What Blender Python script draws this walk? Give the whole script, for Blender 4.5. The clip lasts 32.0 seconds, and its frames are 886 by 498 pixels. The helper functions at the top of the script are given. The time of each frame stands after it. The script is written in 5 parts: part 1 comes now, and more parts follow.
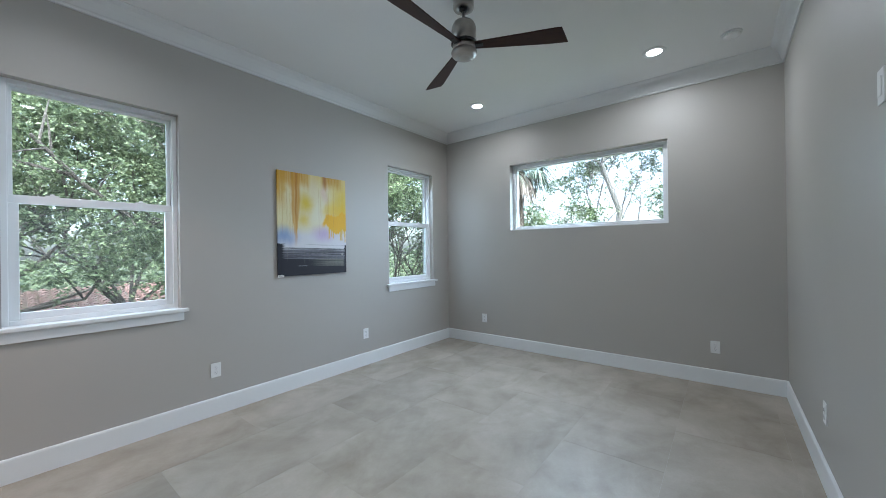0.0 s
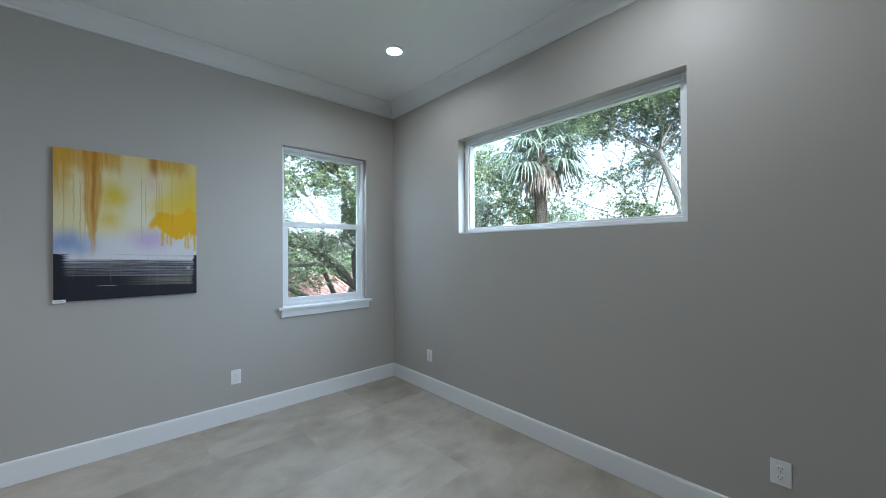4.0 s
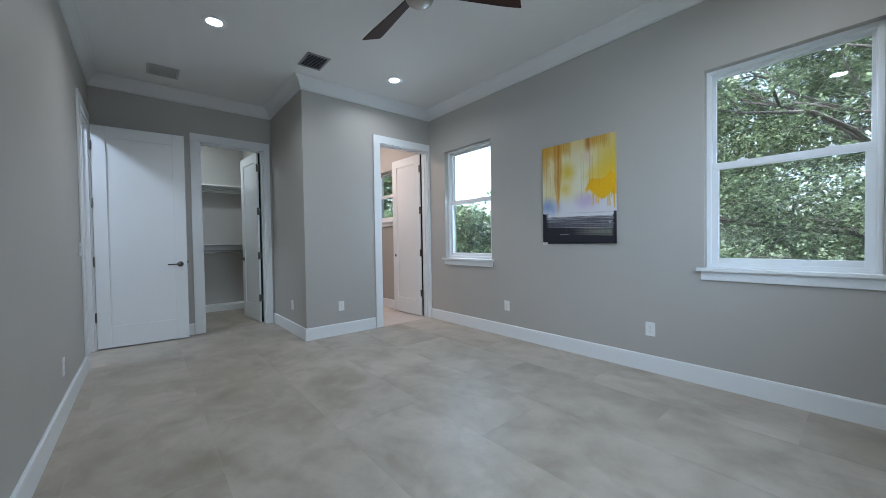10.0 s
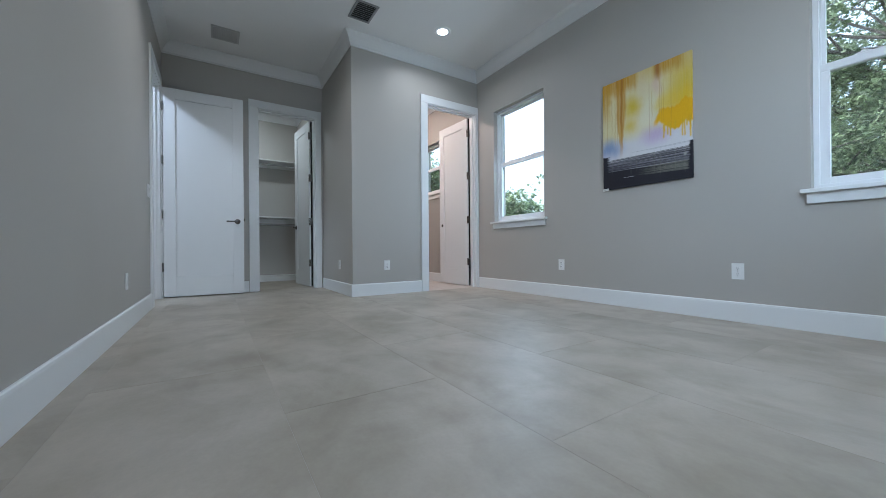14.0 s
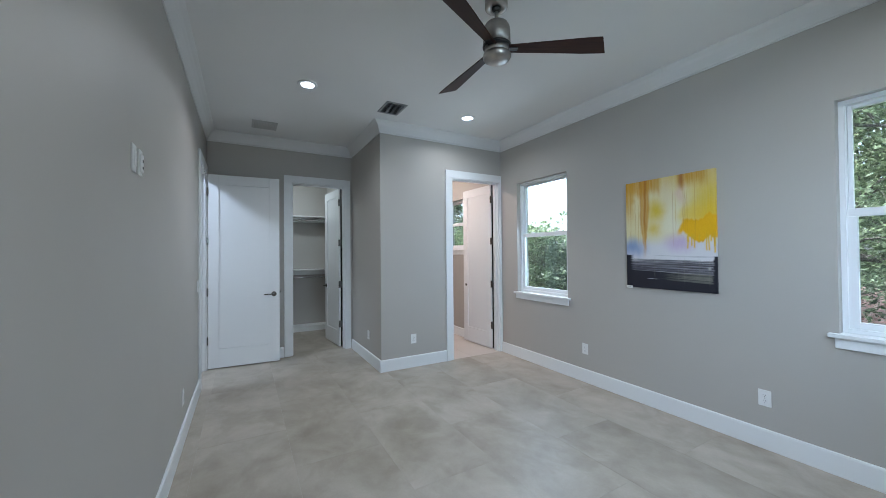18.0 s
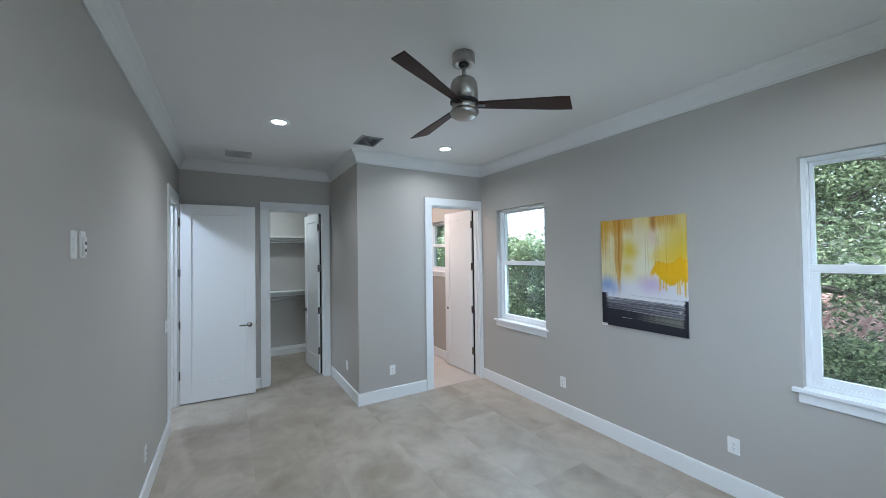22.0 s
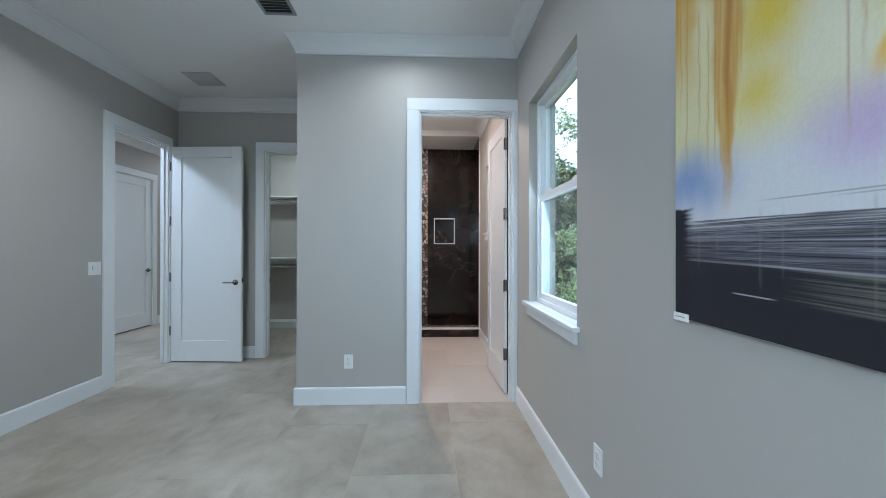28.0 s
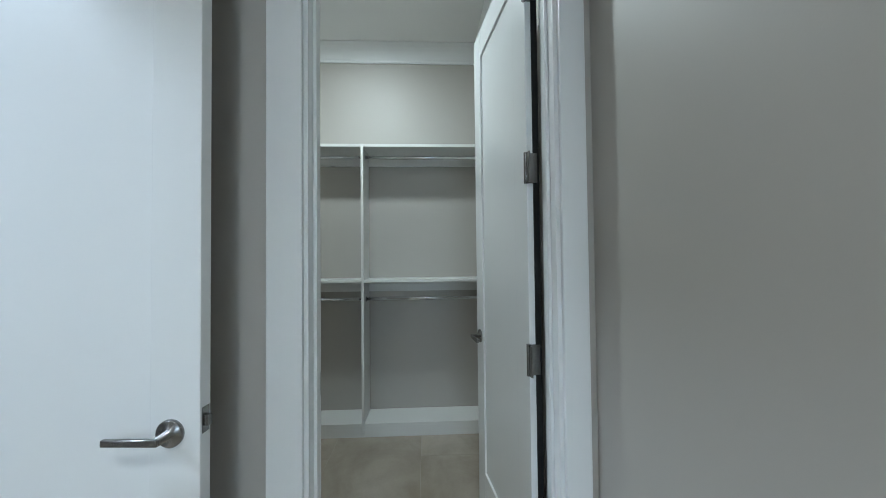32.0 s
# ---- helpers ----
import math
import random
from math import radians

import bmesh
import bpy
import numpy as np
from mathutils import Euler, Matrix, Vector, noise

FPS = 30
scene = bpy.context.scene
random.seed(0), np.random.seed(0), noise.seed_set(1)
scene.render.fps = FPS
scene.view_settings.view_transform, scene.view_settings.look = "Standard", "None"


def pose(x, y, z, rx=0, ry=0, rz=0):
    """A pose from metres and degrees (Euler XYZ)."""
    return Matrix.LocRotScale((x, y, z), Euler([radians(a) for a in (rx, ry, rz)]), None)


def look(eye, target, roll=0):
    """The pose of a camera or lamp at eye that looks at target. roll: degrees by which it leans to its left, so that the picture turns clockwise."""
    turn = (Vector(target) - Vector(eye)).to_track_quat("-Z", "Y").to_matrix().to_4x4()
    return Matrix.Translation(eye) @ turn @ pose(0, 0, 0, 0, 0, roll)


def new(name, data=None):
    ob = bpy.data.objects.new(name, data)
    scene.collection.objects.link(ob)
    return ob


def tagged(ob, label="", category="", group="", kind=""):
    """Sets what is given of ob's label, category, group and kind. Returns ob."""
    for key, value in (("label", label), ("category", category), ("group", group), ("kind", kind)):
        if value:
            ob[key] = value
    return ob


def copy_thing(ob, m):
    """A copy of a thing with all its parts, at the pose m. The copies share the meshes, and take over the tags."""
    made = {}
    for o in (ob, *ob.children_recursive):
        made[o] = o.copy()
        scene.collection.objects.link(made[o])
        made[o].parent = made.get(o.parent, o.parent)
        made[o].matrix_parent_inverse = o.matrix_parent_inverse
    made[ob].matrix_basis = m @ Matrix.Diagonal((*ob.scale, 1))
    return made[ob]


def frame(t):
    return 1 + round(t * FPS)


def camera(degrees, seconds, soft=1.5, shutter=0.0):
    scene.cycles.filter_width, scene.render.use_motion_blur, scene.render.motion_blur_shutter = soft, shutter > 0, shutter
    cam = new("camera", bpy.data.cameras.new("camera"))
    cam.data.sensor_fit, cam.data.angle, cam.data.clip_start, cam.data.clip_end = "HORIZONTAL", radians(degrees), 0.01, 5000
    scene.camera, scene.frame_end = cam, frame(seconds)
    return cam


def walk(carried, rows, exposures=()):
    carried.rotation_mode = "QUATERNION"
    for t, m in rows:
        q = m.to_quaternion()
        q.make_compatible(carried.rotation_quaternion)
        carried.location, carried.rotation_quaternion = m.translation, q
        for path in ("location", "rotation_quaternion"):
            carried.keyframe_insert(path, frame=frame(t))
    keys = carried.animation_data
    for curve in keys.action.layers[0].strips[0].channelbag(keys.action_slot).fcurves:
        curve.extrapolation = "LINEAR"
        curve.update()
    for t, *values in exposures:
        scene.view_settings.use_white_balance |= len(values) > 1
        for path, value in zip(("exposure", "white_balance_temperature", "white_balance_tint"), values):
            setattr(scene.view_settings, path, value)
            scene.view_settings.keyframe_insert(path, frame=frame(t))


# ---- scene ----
cam = camera(102.29, 32.0, 0.8)
PATH = [
    (0, (-3.109, 0.347, 1.320), (-1.541, 1.587, 1.323), -0.8),
    (0.5, (-2.902, 0.300, 1.321), (-1.373, 1.589, 1.322), -0.8),
    (1, (-2.707, 0.263, 1.332), (-1.229, 1.611, 1.333), -0.8),
    (1.5, (-2.488, 0.257, 1.336), (-1.027, 1.623, 1.336), -0.7),
    (2, (-2.257, 0.259, 1.352), (-0.805, 1.634, 1.354), -0.7),
    (2.5, (-2.007, 0.248, 1.352), (-0.578, 1.647, 1.355), -0.6),
    (3, (-1.734, 0.223, 1.353), (-0.331, 1.648, 1.357), -0.5),
    (3.5, (-1.488, 0.236, 1.379), (-0.099, 1.675, 1.388), -0.4),
    (5.5, (0.001, 0.331, 1.442), (0.840, 2.147, 1.414), -0.2),
    (6, (0.192, 0.453, 1.414), (0.732, 2.378, 1.374), -0.3),
    (6.5, (0.345, 0.581, 1.396), (0.600, 2.564, 1.351), -0.4),
    (7, (0.469, 0.639, 1.369), (0.261, 2.627, 1.327), -0.5),
    (7.5, (0.597, 0.631, 1.365), (-0.053, 2.522, 1.328), -0.5),
    (8, (0.651, 0.498, 1.334), (-0.291, 2.261, 1.291), -0.6),
    (8.5, (0.722, 0.419, 1.314), (-0.475, 2.020, 1.264), -0.8),
    (9, (0.736, 0.356, 1.266), (-0.627, 1.818, 1.213), -0.9),
    (9.5, (0.751, 0.319, 1.193), (-0.729, 1.663, 1.143), -1.0),
    (10, (0.754, 0.362, 1.129), (-0.779, 1.646, 1.087), -0.9),
    (10.5, (0.748, 0.393, 1.075), (-0.810, 1.647, 1.039), -0.9),
    (11, (0.716, 0.429, 0.998), (-0.853, 1.668, 0.969), -0.8),
    (11.5, (0.679, 0.451, 0.890), (-0.903, 1.675, 0.872), -0.7),
    (12, (0.660, 0.466, 0.784), (-0.941, 1.665, 0.774), -0.6),
    (12.5, (0.630, 0.485, 0.661), (-1.002, 1.641, 0.653), -0.6),
    (13, (0.614, 0.483, 0.564), (-1.048, 1.595, 0.559), -0.6),
    (13.5, (0.601, 0.464, 0.512), (-1.076, 1.553, 0.510), -0.5),
    (14, (0.595, 0.450, 0.539), (-1.090, 1.527, 0.541), -0.5),
    (14.5, (0.589, 0.442, 0.655), (-1.112, 1.494, 0.658), -0.5),
    (15, (0.592, 0.427, 0.834), (-1.124, 1.456, 0.843), -0.5),
    (15.5, (0.620, 0.390, 1.001), (-1.101, 1.409, 1.012), -0.5),
    (17.5, (0.697, 0.350, 1.355), (-1.049, 1.326, 1.379), -0.5),
    (18, (0.704, 0.339, 1.426), (-1.042, 1.315, 1.451), -0.5),
    (18.5, (0.715, 0.334, 1.487), (-1.030, 1.309, 1.513), -0.5),
    (19, (0.735, 0.339, 1.548), (-1.011, 1.315, 1.576), -0.5),
    (19.5, (0.739, 0.354, 1.612), (-1.005, 1.333, 1.641), -0.5),
    (20, (0.742, 0.366, 1.676), (-0.998, 1.352, 1.708), -0.6),
    (20.5, (0.756, 0.371, 1.739), (-0.983, 1.358, 1.773), -0.5),
    (21, (0.777, 0.376, 1.787), (-0.953, 1.378, 1.822), -0.6),
    (21.5, (0.783, 0.381, 1.804), (-0.939, 1.399, 1.839), -0.7),
    (22, (0.750, 0.478, 1.784), (-0.967, 1.502, 1.815), -0.8),
    (22.5, (0.726, 0.647, 1.758), (-0.995, 1.664, 1.788), -0.8),
    (23, (0.678, 0.850, 1.699), (-1.087, 1.791, 1.728), -0.7),
    (23.5, (0.629, 1.086, 1.662), (-1.182, 1.935, 1.690), -0.8),
    (24, (0.635, 1.377, 1.623), (-1.231, 2.097, 1.649), -0.8),
    (24.5, (0.598, 1.619, 1.591), (-1.314, 2.205, 1.612), -0.6),
    (25, (0.478, 1.861, 1.542), (-1.450, 2.392, 1.561), -0.5),
    (25.5, (0.435, 2.113, 1.489), (-1.513, 2.562, 1.516), -0.4),
    (27.5, (-0.120, 2.954, 1.310), (-2.115, 3.082, 1.323), -0.3),
    (28, (-0.440, 2.881, 1.282), (-2.439, 2.958, 1.286), 0.1),
    (28.5, (-0.829, 2.727, 1.261), (-2.828, 2.791, 1.267), 0.2),
    (29, (-1.250, 2.462, 1.235), (-3.249, 2.519, 1.248), 0.1),
    (29.5, (-1.635, 2.158, 1.229), (-3.634, 2.214, 1.257), 0.1),
    (30, (-2.049, 1.890, 1.223), (-4.047, 1.961, 1.261), -0.0),
    (30.5, (-2.471, 1.642, 1.232), (-4.470, 1.708, 1.270), -0.2),
    (31, (-2.889, 1.473, 1.259), (-4.887, 1.546, 1.294), -0.3),
    (31.5, (-3.312, 1.371, 1.298), (-5.310, 1.459, 1.337), -0.5),
    (32, (-3.700, 1.284, 1.308), (-5.698, 1.380, 1.353), -0.6),
]
walk(cam, [(t, look(eye, target, roll)) for t, eye, target, roll in PATH], [
    (0.0, 3.15, 5680, 11), (1.0, 2.96, 5680, 11), (2.0, 2.93, 5690, 11), (6.0, 2.90, 5650, 9), (8.0, 2.82, 5640, 10), (9.0, 2.98, 5620, 11), (10.0, 2.94, 5620, 11), (14.0, 2.98, 5590, 11),
    (18.0, 3.12, 5620, 11), (19.0, 3.26, 5620, 11), (20.0, 3.32, 5620, 11), (21.0, 3.28, 5620, 11), (22.0, 3.22, 5620, 11), (25.0, 3.14, 5530, 10), (28.0, 3.22, 5480, 8), (29.0, 3.02, 5480, 6), (30.0, 3.06, 5600, 4), (31.0, 3.52, 5640, 4), (32.0, 3.56, 5720, 6)])
# ---------------------------------------------------------------- light
wd = bpy.data.worlds.new("overcast_sky")
scene.world = wd
wd.use_nodes = True
wn, wl = wd.node_tree.nodes, wd.node_tree.links
sky = wn.new("ShaderNodeTexSky")
sky.sky_type, sky.sun_disc = "NISHITA", False
sky.sun_elevation, sky.sun_rotation = radians(52), radians(215)
sky.air_density, sky.dust_density, sky.ozone_density = 1.0, 4.0, 1.0
pale = wn.new("ShaderNodeHueSaturation")
pale.inputs["Saturation"].default_value = 0.62
wl.new(sky.outputs[0], pale.inputs["Color"])
wl.new(pale.outputs[0], wn["Background"].inputs["Color"])
wn["Background"].inputs["Strength"].default_value = 0.15

sun = new("sun", bpy.data.lights.new("sun", "SUN"))
sun.data.energy, sun.data.angle, sun.data.color = 1.5, radians(14), (1.0, 0.96, 0.9)
sun.matrix_world = look((-8, -12, 18), (0, 0, 0))
tagged(sun, "pale sun behind thin cloud", "sun")


def can_lamp(name, x, y, z, power, color, size=0.12, spread=180):
    la = bpy.data.lights.new(name, "AREA")
    la.shape, la.size, la.energy, la.color, la.spread = "DISK", size, power, color, radians(spread)
    ob = new(name, la)
    ob.matrix_world = pose(x, y, z)
    return tagged(ob, "recessed ceiling lamp light; the hall ones are added fill", "light")


COOL, WARM = (1.0, 0.99, 0.94), (1.0, 0.775, 0.63)
CANS = [(-2.843, 0.871), (-2.839, 2.667), (0.521, 0.818), (0.513, 2.657)]
for (cx, cy), watt, wide in zip(CANS, (1.35, 0.75, 1.15, 0.72), (145, 150, 170, 160)):
    can_lamp("can_light", cx, cy, 3.021, watt, COOL, 0.14, wide)
can_lamp("can_light", -5.70, 0.836, 3.021, 1.6, (0.93, 1.0, 0.95), 0.14)
can_lamp("can_light", -4.6, 2.6, 3.021, 4.3, WARM)
# Added bluish lamp: stands in for daylight that comes from the hall.
can_lamp("can_light", -4.0, -0.95, 3.021, 5.0, (0.80, 0.90, 1.0), 0.4)
# Added fill for the far hall, where no ceiling lamp is known.
can_lamp("can_light", -8.4, -1.0, 3.021, 3.8, COOL)


def daylight(name, m, w, h, power, spread=180):
    la = bpy.data.lights.new(name, "AREA")
    la.shape, la.size, la.size_y, la.energy, la.color, la.spread = "RECTANGLE", w, h, power, (0.72, 0.88, 1.0), radians(spread)
    ob = new(name, la)
    ob.matrix_world = m
    return tagged(ob, "sky light in a window opening", "light")


daylight("window_daylight", look((1.24, 1.685, 1.99), (0.32, 2.18, 1.42)), 1.60, 0.62, 3.2, 124)
for wx, watt, aside in ((-2.645, 1.25, 0.0), (0.380, 0.6, 0.4)):
    daylight("window_daylight", look((wx, 3.694, 1.66), (wx + aside, 2.694, 1.25)), 0.80, 1.34, watt)

# ---------------------------------------------------------------- materials
class Nodes:
    """A material's node tree with short calls."""

    def __init__(self, name):
        self.m = bpy.data.materials.new(name)
        self.m.use_nodes = True
        self.t = self.m.node_tree
        self.b = self.t.nodes["Principled BSDF"]

    def n(self, kind, **values):
        node = self.t.nodes.new("ShaderNode" + kind)
        for key, value in values.items():
            if key in ("operation", "blend_type", "data_type", "feature", "wave_type", "noise_dimensions", "bands_direction"):
                if key == "operation":
                    node.operation = value
                elif key == "blend_type":
                    node.blend_type = value
                elif key == "data_type":
                    node.data_type = value
                elif key == "feature":
                    node.feature = value
                elif key == "wave_type":
                    node.wave_type = value
            else:
                node.inputs[key.replace("_", " ")].default_value = value
        return node

    def link(self, a, b):
        self.t.links.new(a, b)

    def set(self, **values):
        for key, value in values.items():
            self.b.inputs[key.replace("_", " ")].default_value = value
        return self

    def coords(self, scale=(1, 1, 1), random_shift=0.0):
        tc = self.n("TexCoord")
        mp = self.n("Mapping", Scale=scale)
        self.link(tc.outputs["Object"], mp.inputs["Vector"])
        if random_shift:
            info = self.n("ObjectInfo")
            mul = self.n("Math", operation="MULTIPLY")
            mul.inputs[1].default_value = random_shift
            self.link(info.outputs["Random"], mul.inputs[0])
            self.link(mul.outputs[0], mp.inputs["Location"])
        return mp.outputs[0]

    def noise(self, vec, scale, detail=4.0, rough=0.5, distortion=0.0):
        node = self.n("TexNoise", Scale=scale, Detail=detail, Roughness=rough, Distortion=distortion)
        self.link(vec, node.inputs["Vector"])
        return node.outputs["Fac"]

    def ramp(self, fac, stops):
        node = self.n("ValToRGB")
        els = node.color_ramp.elements
        while len(els) < len(stops):
            els.new(0.5)
        for e, (p, c) in zip(els, stops):
            e.position, e.color = p, (*c, 1) if len(c) == 3 else c
        self.link(fac, node.inputs[0])
        return node.outputs["Color"]

    def mix(self, fac, a, b, blend="MIX"):
        node = self.n("MixRGB")
        node.blend_type = blend
        for sock, v in zip(node.inputs, (fac, a, b)):
            if isinstance(v, (int, float)):
                sock.default_value = v
            elif isinstance(v, tuple):
                sock.default_value = (*v, 1)
            else:
                self.link(v, sock)
        return node.outputs[0]

    def bump(self, height, strength, distance=0.01):
        node = self.n("Bump", Strength=strength, Distance=distance)
        self.link(height, node.inputs["Height"])
        self.link(node.outputs[0], self.b.inputs["Normal"])

    def base(self, sock):
        self.link(sock, self.b.inputs["Base Color"])
        return self

    def rough(self, fac, lo, hi):
        node = self.n("MapRange")
        node.inputs["To Min"].default_value, node.inputs["To Max"].default_value = lo, hi
        self.link(fac, node.inputs["Value"])
        self.link(node.outputs[0], self.b.inputs["Roughness"])


def paint(name, color, rough, orange_peel=0.12, vary=0.04):
    m = Nodes(name)
    v = m.coords()
    a, b = m.noise(v, 0.9, 3), m.noise(v, 160, 2)
    dark = tuple(c * (1 - vary) for c in color)
    m.base(m.ramp(a, [(0.3, dark), (0.7, color)]))
    m.rough(m.noise(v, 3, 2), rough - 0.02, rough + 0.03)
    m.bump(b, orange_peel, 0.0006)
    return m.m


WALL = paint("greige_wall_paint", (0.438, 0.415, 0.380), 0.5, 0.2)
CEIL = paint("flat_ceiling_paint", (0.77, 0.77, 0.76), 0.75, 0.2)
CROWNP = paint("satin_crown_paint", (0.70, 0.70, 0.69), 0.45, 0.05, 0.02)
TRIM = paint("white_trim_enamel", (0.76, 0.77, 0.77), 0.3, 0.0, 0.02)
DOORP = paint("white_door_enamel", (0.78, 0.79, 0.79), 0.24, 0.0, 0.02)
VINYL = paint("white_window_vinyl", (0.80, 0.81, 0.82), 0.35, 0.03, 0.02)
PLATE = paint("white_outlet_plastic", (0.78, 0.78, 0.77), 0.3, 0.02, 0.01)
MELAMINE = paint("white_melamine_shelf", (0.74, 0.74, 0.72), 0.4, 0.02, 0.02)
HALLW = paint("beige_hall_paint", (0.50, 0.46, 0.40), 0.55, 0.25)


def porcelain(name, light, dark, gloss=0.33, veins=0.16):
    m = Nodes(name)
    v = m.coords((1, 1, 1), 37.0)
    cloud = m.noise(v, 1.7, 6, 0.62, 0.8)
    streak = m.noise(m.coords((0.9, 2.0, 1), 53.0), 1.6, 6, 0.62, 0.5)
    grain = m.noise(v, 90, 3)
    info = m.n("ObjectInfo")
    tone = m.ramp(info.outputs["Random"], [(0.0, (0.94, 0.937, 0.93)), (1.0, (1.05, 1.05, 1.05))])
    mid = tuple((a + b) / 2 for a, b in zip(light, dark))
    near = [tuple(0.45 * a + 0.55 * b for a, b in zip(mid, e)) for e in (dark, light)]
    c = m.ramp(cloud, [(0.30, near[0]), (0.52, mid), (0.72, near[1])])
    geo = m.n("NewGeometry")
    if veins > 0.1:
        blotch = m.noise(geo.outputs["Position"], 1.9, 5, 0.58, 0.6)
        c = m.mix(1.0, c, m.ramp(blotch, [(0.34, (0.84, 0.815, 0.77)), (0.50, (0.99, 0.98, 0.96)), (0.68, (1.11, 1.11, 1.11))]), "MULTIPLY")
        patch = m.noise(m.coords((1.0, 1.4, 1), 71.0), 2.8, 5, 0.55, 0.5)
        c = m.mix(1.0, c, m.ramp(patch, [(0.34, (0.84, 0.825, 0.79)), (0.52, (1.0, 1.0, 0.995)), (0.70, (1.07, 1.07, 1.07))]), "MULTIPLY")
    c = m.mix(m.ramp(streak, [(0.45, (0, 0, 0)), (0.78, (veins, veins, veins))]), c, tuple(x * 1.18 for x in light))
    c = m.mix(0.05, c, m.ramp(grain, [(0.3, (0.1, 0.1, 0.09)), (0.7, (0.6, 0.6, 0.58))]), "OVERLAY")
    c = m.mix(1.0, c, tone, "MULTIPLY")
    m.base(c)
    m.rough(streak, gloss - 0.07, gloss + 0.12)
    m.bump(grain, 0.02, 0.002)
    return m.m


TILE = porcelain("concrete_look_porcelain", (0.475, 0.43, 0.375), (0.30, 0.26, 0.21), gloss=0.40)
BATHTILE = porcelain("pale_bath_porcelain", (0.60, 0.54, 0.49), (0.55, 0.49, 0.445), gloss=0.42, veins=0.04)
BATHGROUT = paint("pale_bath_grout", (0.585, 0.53, 0.475), 0.7)
GROUT = paint("grey_grout", (0.46, 0.42, 0.37), 0.8)


def metal(name, color, rough, streaky=True):
    m = Nodes(name)
    m.set(Metallic=1.0)
    v = m.coords((1, 1, 40) if streaky else (1, 1, 1))
    a = m.noise(v, 14, 4)
    m.base(m.ramp(a, [(0.3, tuple(c * 0.85 for c in color)), (0.7, color)]))
    m.rough(a, rough - 0.05, rough + 0.1)
    return m.m


NICKEL = metal("brushed_nickel", (0.42, 0.40, 0.37), 0.36)
DARKNICKEL = metal("satin_nickel_hardware", (0.26, 0.25, 0.24), 0.22)
BRONZE = metal("bronze_socket", (0.20, 0.13, 0.08), 0.35)
CHROME = metal("chrome_rod", (0.75, 0.76, 0.77), 0.15, False)
BLACKIRON = paint("black_iron", (0.018, 0.016, 0.015), 0.45)
# Near-black colour for the painted shade in the door hinge gaps.
GAPSHADE = paint("black_gap_shade", (0.006, 0.006, 0.006), 0.85)
DARK = paint("dark_slot", (0.02, 0.02, 0.02), 0.7)
VENTGREY = paint("grey_vent_metal", (0.30, 0.30, 0.30), 0.5)
VENTLIGHT = paint("pale_vent_metal", (0.50, 0.50, 0.49), 0.5)
LABEL = paint("white_paper_label", (0.82, 0.82, 0.80), 0.7)


def walnut():
    m = Nodes("dark_walnut_blade")
    v = m.coords((2, 26, 26))
    a = m.noise(v, 3, 6, 0.6, 1.2)
    m.base(m.ramp(a, [(0.25, (0.018, 0.008, 0.006)), (0.75, (0.055, 0.024, 0.017))]))
    m.rough(a, 0.45, 0.6)
    m.set(Specular_IOR_Level=0.25)
    return m.m


WALNUT = walnut()


def glass(name, tint=(1, 1, 1), mesh=0.0):
    m = Nodes(name)
    t = m.t
    clear, shine, mx = m.n("BsdfTransparent"), m.n("BsdfGlossy"), m.n("MixShader")
    lw, power, amount = m.n("LayerWeight", Blend=0.5), m.n("Math", operation="POWER"), m.n("MapRange")
    power.inputs[1].default_value = 5.0
    amount.inputs["To Min"].default_value, amount.inputs["To Max"].default_value = 0.06, 0.9
    m.link(lw.outputs["Facing"], power.inputs[0])
    m.link(power.outputs[0], amount.inputs["Value"])
    clear.inputs[0].default_value, shine.inputs["Roughness"].default_value = (*tint, 1), 0.0
    m.link(amount.outputs[0], mx.inputs[0])
    m.link(clear.outputs[0], mx.inputs[1])
    m.link(shine.outputs[0], mx.inputs[2])
    out = mx.outputs[0]
    if mesh:
        wire, both = m.n("BsdfTranslucent"), m.n("MixShader")
        wire.inputs[0].default_value = (0.30, 0.31, 0.31, 1)
        both.inputs[0].default_value = mesh
        m.link(out, both.inputs[1])
        m.link(wire.outputs[0], both.inputs[2])
        out = both.outputs[0]
    m.link(out, t.nodes["Material Output"].inputs["Surface"])
    return m.m


GLASS = glass("window_glass", (0.93, 0.97, 0.95))
SCREENED = glass("screened_glass", (0.82, 0.86, 0.84), 0.012)


def glow(name, color, strength):
    m = Nodes(name)
    m.set(Base_Color=(*color, 1), Emission_Color=(*color, 1), Emission_Strength=strength)
    return m.m


LENS = glow("lit_led_lens", (0.95, 1.0, 1.0), 2.0)
PENDANT = glow("lit_pendant_glass", (1.0, 0.98, 0.94), 1.1)


